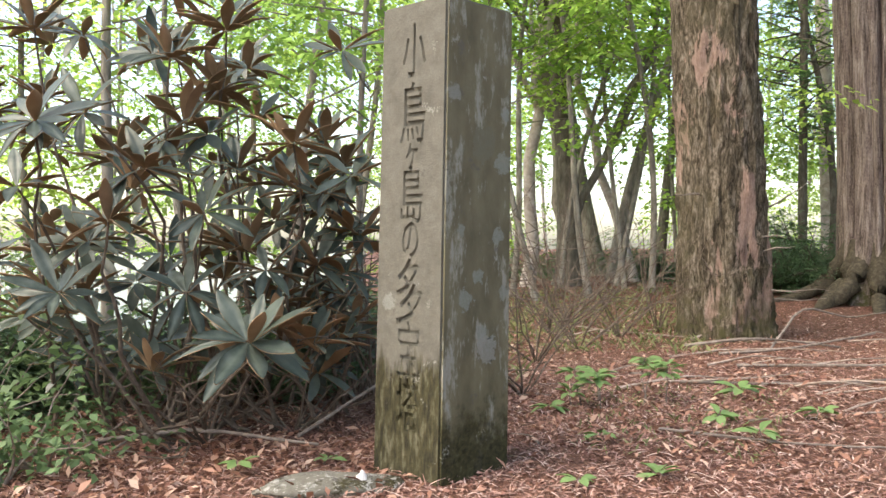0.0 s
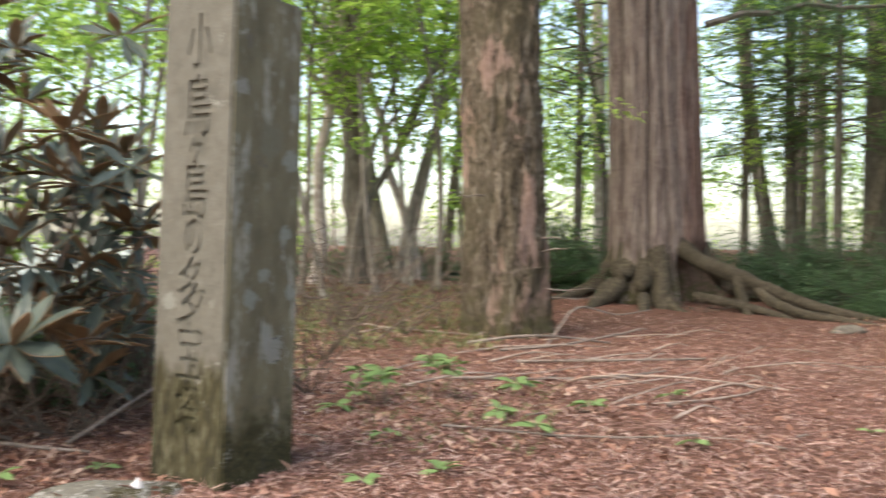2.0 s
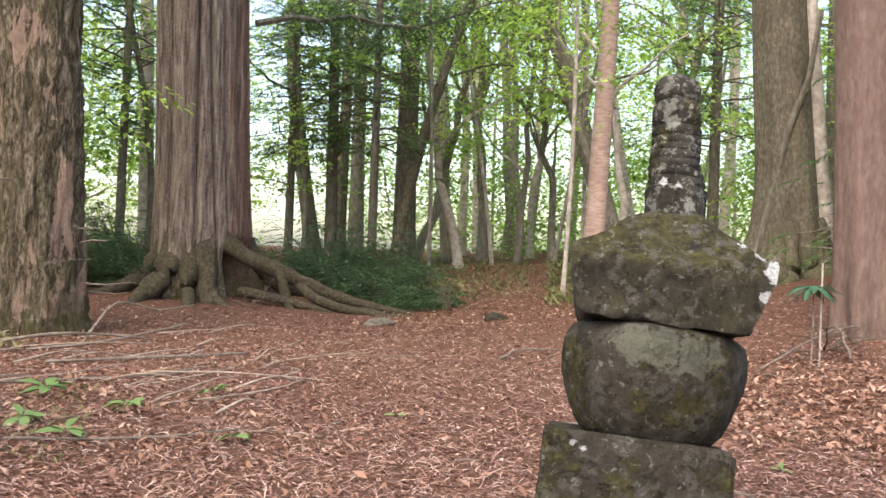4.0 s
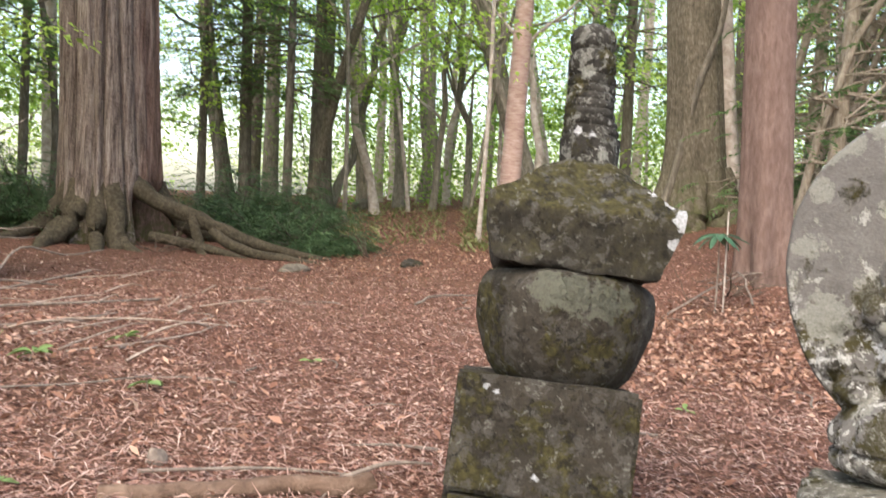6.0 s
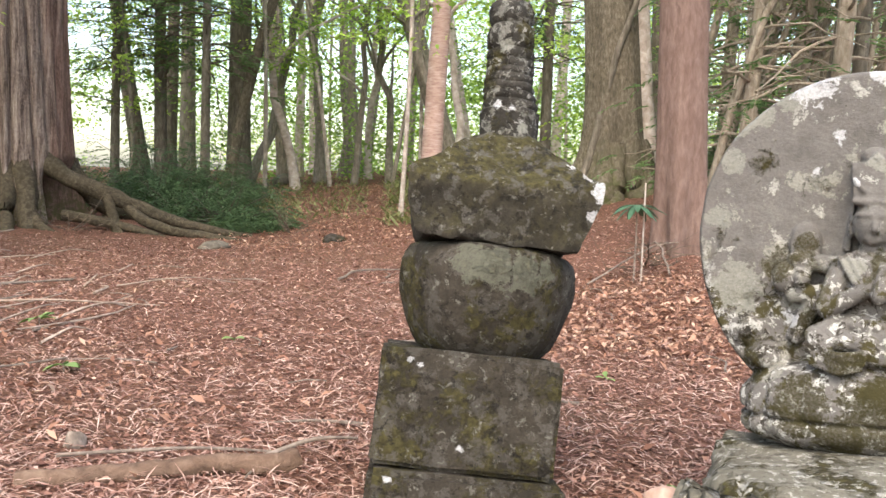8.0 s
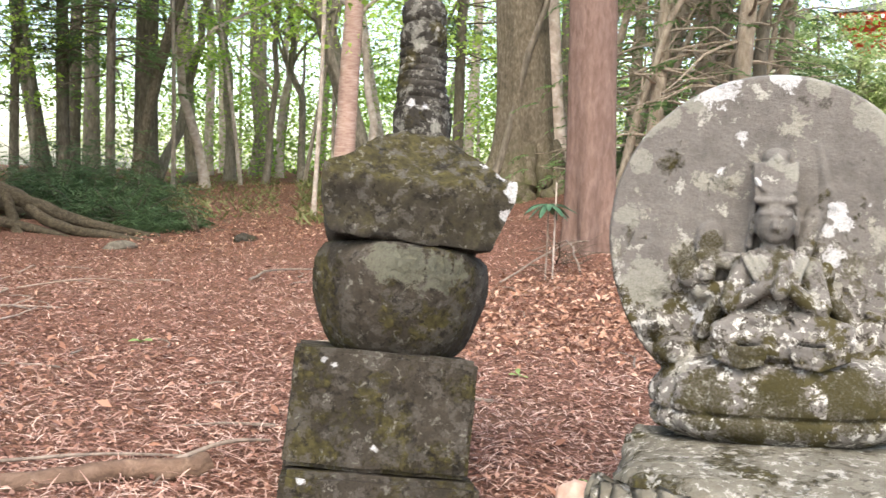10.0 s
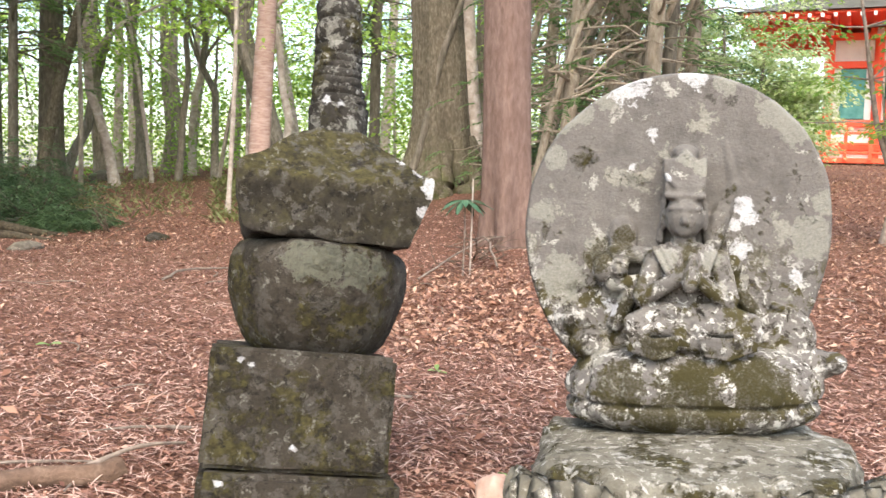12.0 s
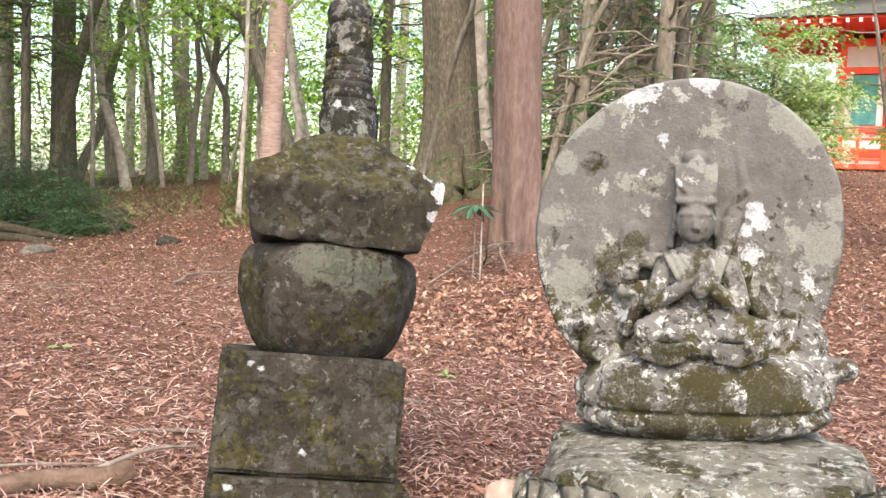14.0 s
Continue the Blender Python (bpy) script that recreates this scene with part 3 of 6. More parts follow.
def turned(profile, sides=40, rough=0.004, seed=0.0):
    """A body of revolution from (radius, height) pairs."""
    vs = []
    for r, z in profile:
        for k in range(sides):
            a = 2 * math.pi * k / sides
            p = Vector((r * math.cos(a), r * math.sin(a), z))
            q = 1 + rough / max(0.02, r) * (wob(p, 14, seed) + 0.5 * wob(p, 40, seed))
            vs.append((p.x * q, p.y * q, z + rough * wob(p, 16, seed + 3)))
    fs = []
    for i in range(len(profile) - 1):
        for k in range(sides):
            m = (k + 1) % sides
            fs.append((i * sides + k, i * sides + m, (i + 1) * sides + m, (i + 1) * sides + k))
    fs.append(tuple(range(sides))[::-1])
    fs.append(tuple(range((len(profile) - 1) * sides, len(profile) * sides)))
    return vs, fs


part("base_slab", block(0.48, 0.470, 0.5, 0.48, -0.14, 0.103, seed=1), STONE_DARK, pagoda).location.x = -0.005
part("cube_stone", block(0.440, 0.436, 0.43, 0.43, 0.107, 0.389, 12, 0.005, 0.011, seed=2), STONE_DARK, pagoda).location.x = -0.019
obj("round_stone", *turned([(0.14, 0.372), (0.165, 0.392), (0.182, 0.415), (0.199, 0.45), (0.212, 0.49), (0.222, 0.53), (0.228, 0.57), (0.228, 0.605), (0.220, 0.63), (0.205, 0.648), (0.185, 0.656), (0.165, 0.66), (0.16, 0.70)], 56, 0.007, 4), STONE_DARK, pagoda).location.x = 0.010


def square_stack(levels, cuts=14, rough=0.01, seed=0.0):
    """A square stone from (width, depth, height) levels, its faces uneven."""
    vs, fs = [], []
    per = 4 * cuts
    for w, d, z in levels:
        for side in range(4):
            for k in range(cuts):
                u = -1 + 2 * k / cuts
                x, y = ((u, -1), (1, u), (-u, 1), (-1, -u))[side]
                sag = 1 - 0.03 * (1 - u * u)
                p = Vector((x * w / 2 * sag, y * d / 2 * sag, z))
                p.z += 0.020 * abs(u) ** 4 * min(1.0, max(0.0, (z - 0.70) / 0.09)) * min(1.0, max(0.0, (0.90 - z) / 0.08))
                p += Vector((wob(p, 11, seed), wob(p, 11, seed + 4), wob(p, 13, seed + 8))) * rough + Vector((wob(p, 40, seed), wob(p, 40, seed + 2), wob(p, 40, seed + 6))) * rough * 0.4
                vs.append(p)
    for i in range(len(levels) - 1):
        for k in range(per):
            m = (k + 1) % per
            fs.append((i * per + k, i * per + m, (i + 1) * per + m, (i + 1) * per + k))
    fs.append(tuple(range(per))[::-1])
    fs.append(tuple(range((len(levels) - 1) * per, len(levels) * per)))
    return vs, fs


eave = [(0.33, 0.33, 0.663), (0.39, 0.38, 0.665), (0.405, 0.392, 0.672), (0.417, 0.402, 0.69), (0.432, 0.412, 0.715), (0.446, 0.422, 0.745), (0.458, 0.432, 0.77), (0.467, 0.438, 0.79), (0.469, 0.440, 0.803), (0.461, 0.434, 0.813),
        (0.44, 0.415, 0.822), (0.41, 0.39, 0.834), (0.37, 0.36, 0.850), (0.335, 0.325, 0.868), (0.30, 0.29, 0.886), (0.27, 0.26, 0.900), (0.24, 0.235, 0.915), (0.21, 0.205, 0.927), (0.18, 0.175, 0.936), (0.155, 0.155, 0.942)]
obj("roof_stone", *square_stack(eave, 26, 0.014, seed=3), STONE_ROOF, pagoda).location.x = 0.014
prof = [(0.075, 0.92), (0.076, 1.0)]
for i in range(7):
    z = 1.005 + i * 0.021
    r = 0.071 - i * 0.0016
    prof += [(r - 0.003, z), (r, z + 0.006), (r, z + 0.014), (r - 0.003, z + 0.02)]
prof += [(0.055, 1.155), (0.062, 1.165), (0.064, 1.195), (0.058, 1.21), (0.052, 1.215), (0.060, 1.225), (0.060, 1.25), (0.05, 1.27), (0.025, 1.285)]
prof = [(r, 0.935 + (z - 0.92) * 1.082) for r, z in prof]
obj("finial", *turned(prof, 44, 0.0085, 7), STONE_FINIAL, pagoda).matrix_local = pose(0.026, 0, 0.935, 0, -4.6, 0) @ pose(0, 0, -0.935)

# ---- the seated stone figure ----
SX, SY = polar(72.9, 2.30)
BASE = lift(SX, SY)
ped = thing("statue_pedestal", *polar(74.9, 2.12), lift(*polar(74.9, 2.12)), "pale lichened stone pedestal carved with scallop shapes", "pedestal", rz=-74)
ped.matrix_world = ped.matrix_world @ pose(0, 0, 0, 0, -3.6, 0)
vs, fs = [], []
PROFILE = [(0.98, -0.12), (1.0, -0.02), (1.01, 0.06), (1.0, 0.13), (0.995, 0.18), (0.99, 0.215), (0.985, 0.240), (0.97, 0.258), (0.93, 0.266), (0.84, 0.270), (0.7, 0.275), (0.5, 0.28), (0.25, 0.284), (0.04, 0.285)]
for q, z in PROFILE:
    for k in range(96):
        a = 2 * math.pi * k / 96
        c, t = math.cos(a), math.sin(a)
        p = Vector((0.335 * q * math.copysign(abs(c) ** 0.62, c), 0.30 * q * math.copysign(abs(t) ** 0.62, t), z))
        chip = 0.030 * wob(p, 7, 3) + 0.022 * wob(p, 19, 5) + 0.011 * wob(p, 42, 8)
        p += Vector((c * chip, t * chip, 0.5 * chip)) * (1 if q > 0.8 else 0.35)
        p.x *= 1 + 0.20 * (p.y + 0.03)
        vs.append(p)
fs = [(i * 96 + k, i * 96 + (k + 1) % 96, (i + 1) * 96 + (k + 1) % 96, (i + 1) * 96 + k) for i in range(len(PROFILE) - 1) for k in range(96)]
obj("body", vs, fs + [tuple(range((len(PROFILE) - 1) * 96, len(PROFILE) * 96))], STONE_PED, ped)


def ball(bm, c, s, rot=(0, 0, 0), seg=20):
    """Adds an ellipsoid to bm."""
    m = Matrix.LocRotScale(c, Euler([radians(a) for a in rot]), s)
    rows = seg // 2 + 2
    top, low = bm.verts.new(m @ Vector((0, 0, 1))), bm.verts.new(m @ Vector((0, 0, -1)))
    ring = []
    for i in range(1, rows):
        p = math.pi * i / rows
        ring.append([bm.verts.new(m @ Vector((math.sin(p) * math.cos(2 * math.pi * k / seg), math.sin(p) * math.sin(2 * math.pi * k / seg), math.cos(p)))) for k in range(seg)])
    for k in range(seg):
        bm.faces.new((top, ring[0][k - 1], ring[0][k]))
        bm.faces.new((low, ring[-1][k], ring[-1][k - 1]))
        for i in range(len(ring) - 1):
            bm.faces.new((ring[i][k - 1], ring[i + 1][k - 1], ring[i + 1][k], ring[i][k]))


def rod(bm, p, q, r, r2=None):
    """A limb from p to q, thick r to r2."""
    p, q = Vector(p), Vector(q)
    n = max(6, int((q - p).length / (0.6 * min(r, r2 or r))))
    for i in range(n + 1):
        u = i / n
        ball(bm, p.lerp(q, u), [r + ((r2 or r) - r) * u] * 3, seg=12)


def statue():
    bm = bmesh.new()
    # halo disc, narrower towards its foot
    rim = []
    for k in range(96):
        a = 2 * math.pi * k / 96
        c, t = math.cos(a), math.sin(a)
        x = 0.345 * c if t > 0 else 0.345 * math.copysign(abs(c) ** (0.45 if c > 0 else 0.72), c) * (1 - 0.12 * t * t)
        rim.append((x * (1 + 0.012 * wob((c, t, 0), 4) + 0.006 * wob((c, t, 0), 15)), 0.742 + (0.342 if t > 0 else 0.40) * t + 0.04 * x))
    fr = [bm.verts.new((x * 0.985, -0.03, 0.742 + (z - 0.742) * 0.985)) for x, z in rim]
    md = [bm.verts.new((x, -0.012, z)) for x, z in rim]
    bk = [bm.verts.new((x, 0.075, z)) for x, z in rim]
    bm.faces.new(fr)
    bm.faces.new(bk[::-1])
    for k in range(96):
        bm.faces.new((fr[k - 1], md[k - 1], md[k], fr[k]))
        bm.faces.new((md[k - 1], bk[k - 1], bk[k], md[k]))
    # lotus seat: a drum with a waist and worn petals
    bowl = [(0.10, 0.462), (0.19, 0.459), (0.234, 0.446), (0.256, 0.424), (0.268, 0.39), (0.272, 0.37), (0.270, 0.352), (0.262, 0.342), (0.272, 0.332), (0.270, 0.318), (0.258, 0.302), (0.240, 0.288), (0.205, 0.276), (0.1, 0.268)]
    rings = []
    for rx, z in bowl:
        ring = []
        for k in range(60):
            a = 2 * math.pi * k / 60
            q = 1 + 0.055 * abs(math.sin((7.5 if z > 0.342 else 9.5) * a + (0 if z > 0.342 else 0.6))) ** 0.6 * (1 if 0.29 < z < 0.42 and abs(z - 0.342) > 0.004 else 0) + 0.03 * wob((math.cos(a), math.sin(a), z * 4), 3, 2)
            x = 0.056 + rx * q * math.copysign(abs(math.cos(a)) ** 0.8, math.cos(a))
            ring.append(bm.verts.new((x, -0.03 + 0.56 * rx * q * math.copysign(abs(math.sin(a)) ** 0.8, math.sin(a)), z + 0.06 * (x - 0.056))))
        rings.append(ring)
    bm.faces.new(rings[0])
    bm.faces.new(rings[-1][::-1])
    for i in range(len(rings) - 1):
        for k in range(60):
            bm.faces.new((rings[i][k - 1], rings[i + 1][k - 1], rings[i + 1][k], rings[i][k]))
    # worn lumps at the seat's ends, a coiled boss, a fanned drape
    ball(bm, (0.325, -0.04, 0.438), (0.05, 0.04, 0.034))
    ball(bm, (0.358, -0.055, 0.445), (0.03, 0.032, 0.026))
    ball(bm, (-0.226, -0.03, 0.503), (0.038, 0.018, 0.036))
    ball(bm, (-0.226, -0.046, 0.503), (0.017, 0.012, 0.016))
    ball(bm, (-0.175, -0.05, 0.45), (0.05, 0.05, 0.035))
    for i in range(4):
        r = 0.035 + 0.022 * i
        arc = [(0.215 + r * math.sin(0.1 + 0.28 * k), -0.045, 0.45 + r * 1.15 * math.cos(0.1 + 0.28 * k)) for k in range(6)]
        for p, q in zip(arc, arc[1:]):
            rod(bm, p, q, 0.009)
    ball(bm, (0.25, -0.035, 0.49), (0.075, 0.025, 0.075))
    # crossed legs under a folded skirt with two hems
    ball(bm, (0.045, -0.105, 0.520), (0.115, 0.048, 0.036))
    rod(bm, (0.01, -0.095, 0.550), (-0.076, -0.135, 0.516), 0.030, 0.025)
    rod(bm, (0.06, -0.095, 0.550), (0.172, -0.135, 0.530), 0.031, 0.025)
    rod(bm, (-0.070, -0.145, 0.505), (0.03, -0.152, 0.512), 0.019, 0.017)
    rod(bm, (0.168, -0.145, 0.520), (0.06, -0.152, 0.516), 0.020, 0.017)
    for i in range(4):
        z = 0.036 - 0.0125 * i
        rod(bm, (-0.094 + 0.004 * i, -0.150, 0.462 + z), (-0.03, -0.178, 0.450 + z), 0.0068)
        rod(bm, (-0.03, -0.178, 0.450 + z), (0.026 - 0.004 * i, -0.172, 0.460 + z), 0.0068, 0.005)
        rod(bm, (0.066 + 0.004 * i, -0.172, 0.464 + z), (0.125, -0.178, 0.459 + z), 0.005, 0.0068)
        rod(bm, (0.125, -0.178, 0.459 + z), (0.194 - 0.004 * i, -0.150, 0.480 + z), 0.0068)
    ball(bm, (0.046, -0.140, 0.488), (0.060, 0.030, 0.030))
    for i in range(5):
        rod(bm, (0.065 + 0.02 * i, -0.140, 0.560 - 0.006 * i), (0.100 + 0.022 * i, -0.160, 0.516 - 0.001 * i), 0.005)
        rod(bm, (-0.02 - 0.012 * i, -0.138, 0.548 - 0.006 * i), (-0.03 - 0.014 * i, -0.158, 0.510 - 0.001 * i), 0.005)
    # body, sash, shoulders, collar folds
    ball(bm, (0.030, -0.07, 0.60), (0.066, 0.055, 0.095))
    ball(bm, (0.032, -0.075, 0.664), (0.080, 0.048, 0.036))
    ball(bm, (0.020, -0.122, 0.546), (0.050, 0.032, 0.020))
    ball(bm, (0.023, -0.07, 0.70), (0.028, 0.032, 0.03))
    for g in (-1, 1):
        for i in range(3):
            rod(bm, (0.026 + g * (0.034 + 0.016 * i), -0.105, 0.695 - 0.006 * i), (0.036 + g * (0.010 + 0.012 * i), -0.128, 0.632 - 0.008 * i), 0.0065)
    # plain worn head under a tall pointed crown
    ball(bm, (0.023, -0.078, 0.757), (0.043, 0.046, 0.053))
    ball(bm, (0.023, -0.106, 0.730), (0.020, 0.014, 0.018))
    rod(bm, (0.023, -0.120, 0.770), (0.023, -0.126, 0.747), 0.0055, 0.0085)
    for g in (-1, 1):
        rod(bm, (0.023 + g * 0.008, -0.120, 0.774), (0.023 + g * 0.034, -0.107, 0.776), 0.0055, 0.004)
        ball(bm, (0.023 + g * 0.045, -0.065, 0.748), (0.007, 0.012, 0.026))
        rod(bm, (0.023 + g * 0.044, -0.040, 0.785), (0.025 + g * 0.052, -0.04, 0.70), 0.006, 0.009)
    cap = [(-0.020, 0.795), (0.062, 0.795), (0.066, 0.860), (0.064, 0.892), (0.046, 0.882), (0.020, 0.908), (-0.004, 0.884), (-0.028, 0.884), (-0.028, 0.860)]
    near = [bm.verts.new((u, -0.108 + 0.22 * (z - 0.80), z)) for u, z in cap]
    back = [bm.verts.new((u, -0.02, z)) for u, z in cap]
    bm.faces.new(near)
    bm.faces.new(back[::-1])
    for k in range(len(cap)):
        bm.faces.new((near[k], near[k - 1], back[k - 1], back[k]))
    rod(bm, (-0.020, -0.106, 0.803), (0.062, -0.106, 0.803), 0.006)
    rod(bm, (-0.022, -0.104, 0.850), (-0.004, -0.106, 0.826), 0.0045)
    ball(bm, (0.018, -0.05, 0.898), (0.030, 0.03, 0.022))
    # ribbon falling beside the head
    rod(bm, (0.106, -0.024, 0.925), (0.128, -0.024, 0.83), 0.009, 0.015)
    rod(bm, (0.128, -0.024, 0.83), (0.100, -0.032, 0.75), 0.016, 0.024)
    rod(bm, (0.100, -0.036, 0.75), (0.088, -0.045, 0.69), 0.024, 0.018)
    # praying arms with wide sleeves
    rod(bm, (-0.036, -0.08, 0.658), (-0.060, -0.112, 0.580), 0.025, 0.023)
    rod(bm, (-0.058, -0.116, 0.574), (0.034, -0.152, 0.634), 0.022, 0.015)
    rod(bm, (0.102, -0.08, 0.662), (0.126, -0.112, 0.582), 0.025, 0.023)
    rod(bm, (0.122, -0.116, 0.572), (0.048, -0.152, 0.630), 0.022, 0.015)
    rod(bm, (0.040, -0.166, 0.612), (0.044, -0.156, 0.672), 0.018, 0.010)
    # further arms and what they hold
    rod(bm, (-0.05, -0.055, 0.662), (-0.128, -0.05, 0.668), 0.022, 0.020)
    rod(bm, (-0.06, -0.055, 0.60), (-0.130, -0.05, 0.592), 0.022, 0.018)
    ball(bm, (-0.151, -0.05, 0.629), (0.028, 0.024, 0.034))
    ball(bm, (-0.112, -0.035, 0.705), (0.034, 0.018, 0.045))
    ball(bm, (-0.115, -0.06, 0.632), (0.020, 0.024, 0.024))
    rod(bm, (0.10, -0.055, 0.645), (0.150, -0.045, 0.60), 0.022, 0.02)
    ball(bm, (0.135, -0.05, 0.645), (0.02, 0.02, 0.03))
    rod(bm, (0.14, -0.05, 0.60), (0.20, -0.035, 0.53), 0.020, 0.018)
    rod(bm, (-0.085, -0.05, 0.58), (-0.12, -0.035, 0.50), 0.022, 0.02)
    return bm


fig = part("stone_statue", statue(), STONE_STATUE)
fig.matrix_world = pose(SX, SY, BASE, 0, 0, -72.9)
rm = fig.modifiers.new("carve", "REMESH")
rm.mode, rm.voxel_size, rm.use_smooth_shade = "VOXEL", 0.0038, True
tagged(fig, "grey stone relief of a seated praying deity, lichen-spotted round halo", "statue")


n_ = Nodes("lake_water")
WATER = n_.done(n_.ramp(n_.noise(0.4, 3), [(0.3, (0.03, 0.05, 0.05)), (0.7, (0.05, 0.075, 0.075))]), 0.12, n_.noise(2.5, 4, (1, 2.5, 1)), 0.15, 0.05, spec=0.5)
shore = [(*polar(a, r), -1.7) for r in (11, 40, 150, 800) for a in range(-75, 4, 3)]
nl = len(range(-75, 4, 3))
water = obj("water", shore, [(i * nl + k, i * nl + k + 1, (i + 1) * nl + k + 1, (i + 1) * nl + k) for i in range(3) for k in range(nl - 1)], WATER)
tagged(water, "calm bright lake below the bushes", "water", kind="structure")

# ---- trees ----
def trunk_mesh(h, r0, r1, lean, flare=1.6, sides=16, rings=24, flute=0.0, nflute=9, seed=0.0, bend=0.0, sink=0.3, chips=0.0):
    """A tapering trunk; lean: metres of shift at full height; flute: depth of the lengthwise ridges."""
    vs, fs = [], []
    for i in range(rings + 1):
        u = i / rings
        z = -sink + (h + sink) * u ** 1.4
        w = max(0.0, z) / h
        r = r0 + (r1 - r0) * w + r0 * (flare - 1) * math.exp(-max(0, z) / (0.9 * r0 + 0.05))
        cx = lean[0] * w + bend * math.sin(w * 5 + seed)
        cy = lean[1] * w + bend * math.cos(w * 4 + seed * 2)
        for k in range(sides):
            a = 2 * math.pi * k / sides
            q = Vector((math.cos(a), math.sin(a), 0))
            wv = 1 + 0.10 * wob((q.x, q.y, z * 0.3), 1.3, seed)
            if chips:
                c = noise.cell(Vector((q.x * 4.2 + 0.8 * wob(q, 3, z), q.y * 4.2, z * 3.6 + 2 * wob(q, 4, seed))))
                wv += chips / r * (c - 0.5 + wob((q.x * r, q.y * r, z * 0.5), 14, seed))
            if flute:
                wv += flute * (abs(math.sin(a * nflute / 2 + 0.5 * math.sin(z * 0.5) + seed)) - 0.6 + 0.5 * wob((q.x * 3, q.y * 3, z * 0.15), 1.5, seed))
                wv += 0.28 * math.exp(-max(0, z) / 0.5) * math.cos(a * 5 + seed)
            vs.append((cx + q.x * r * wv, cy + q.y * r * wv, z))
    for i in range(rings):
        for k in range(sides):
            m = (k + 1) % sides
            fs.append((i * sides + k, i * sides + m, (i + 1) * sides + m, (i + 1) * sides + k))
    fs.append(tuple(range(rings * sides, (rings + 1) * sides)))
    return vs, fs


def limb_path(p, d, length, rng, steps=6, sag=0.0):
    pts = [Vector(p)]
    d = Vector(d).normalized()
    for i in range(steps):
        d = (d + Vector(rng.normal(0, 0.16, 3)) + Vector((0, 0, sag))).normalized()
        pts.append(pts[-1] + d * length / steps)
    return pts


def tree(name, label, x, y, h, r0, lean, bark, leaf=None, seed=1, low=1.5, high=None, reach=2.0, n_limbs=10, per=50, size=0.09,
         r1=None, flare=1.4, bend=0.0, group="forest trees", sides=12, rings=18, flat=0.09, spray=0.68, limb_r=0.3, up=0.35, each=4, category="tree"):
    rng = np.random.default_rng(seed)
    t = thing(name, x, y, lift(x, y), label, category, group)
    r1 = r1 or r0 * 0.5
    obj("trunk", *trunk_mesh(h, r0, r1, lean, flare, sides, rings, seed=seed, bend=bend), bark, t)
    if leaf is None:
        return t
    high = high or min(h * 0.95, 1.2 + 0.3 * math.hypot(x, y))
    cs, rad = [], []
    for i in range(n_limbs):
        z = low + (high - low) * (i + rng.uniform(0, 1)) / n_limbs
        w = z / h
        a = rng.uniform(0, 2 * math.pi)
        st = Vector((lean[0] * w, lean[1] * w, z))
        ln = reach * rng.uniform(0.5, 1.1)
        pts = limb_path(st, (math.cos(a), math.sin(a), up), ln, rng)
        rr = max(0.008, (r0 + (r1 - r0) * w) * limb_r)
        obj("limb", *tube(pts, [rr * (1 - 0.8 * k / 6) for k in range(7)], 5), bark, t)
        for j in range(each):
            p = pts[2 + int(rng.integers(0, 5))] + Vector(rng.normal(0, 0.28 * spray * 2, 3))
            cs.append(p)
            rad.append(spray * rng.uniform(0.6, 1.3))
    leaf_cloud("crown", *sprays(np.array(cs), np.array(rad), per, size, flat, rng=rng), leaf, t)
    return t


# the scaly-barked tree
X, Y = polar(16.6, 8.9)
scaly = thing("scaly_tree", X, Y, lift(X, Y), "tall trunk with flaking scaly brown and pink bark", "tree")
obj("trunk", *trunk_mesh(9, 0.40, 0.35, (-0.3, 0.0), 1.1, 96, 150, seed=3, chips=0.022), BARK_SCALY, scaly)
# the old cedar
X, Y = polar(25.6, 12.6)
cedar = thing("old_cedar", X, Y, lift(X, Y), "huge old cedar with fluted fibrous bark and exposed roots", "tree")
rng = np.random.default_rng(23)
GROOVES = [(radians(a), w, dp, ph) for a, w, dp, ph in zip(np.arange(0, 360, 17.2) + rng.uniform(-6, 6, 21), rng.uniform(0.045, 0.10, 21), rng.uniform(0.02, 0.085, 21), rng.uniform(0, 6, 21))]
vs, fs = [], []
SIDES, RINGS = 300, 80
for i in range(RINGS + 1):
    z = -0.3 + 11.3 * (i / RINGS) ** 1.7
    w = max(0, z) / 11
    r0 = 0.585 - 0.06 * w + 0.15 * math.exp(-max(0, z) / 0.75)
    for k in range(SIDES):
        a = 2 * math.pi * k / SIDES
        q = (math.cos(a), math.sin(a))
        r = r0 + 0.035 * wob((q[0] * 1.2, q[1] * 1.2, z * 0.12), 1.6, 5) + 0.012 * wob((q[0] * 6, q[1] * 6, z * 0.25), 2.0, 9) + 0.006 * wob((q[0] * 6, q[1] * 6, z * 0.7), 6.0, 2)
        for ga, gw, gd, ph in GROOVES:
            da = (a - ga - 0.05 * math.sin(0.7 * z + ph) + math.pi) % (2 * math.pi) - math.pi
            if abs(da) < 3 * gw:
                r -= 1.35 * gd * math.exp(-(da / gw) ** 2 * 2.2)
        r += 0.10 * math.exp(-max(0, z) / 0.4) * max(0, math.cos(a * 5 + 1.0))
        da = (a - radians(-62) + math.pi) % (2 * math.pi) - math.pi
        r -= 0.42 * math.exp(-(da / 0.5) ** 4) * max(0.0, min(1.0, (0.72 - z) / 0.25))
        vs.append((-0.35 * w + r * q[0], 0.15 * w + r * q[1], z))
fs = [(i * SIDES + k, i * SIDES + (k + 1) % SIDES, (i + 1) * SIDES + (k + 1) % SIDES, (i + 1) * SIDES + k) for i in range(RINGS) for k in range(SIDES)]
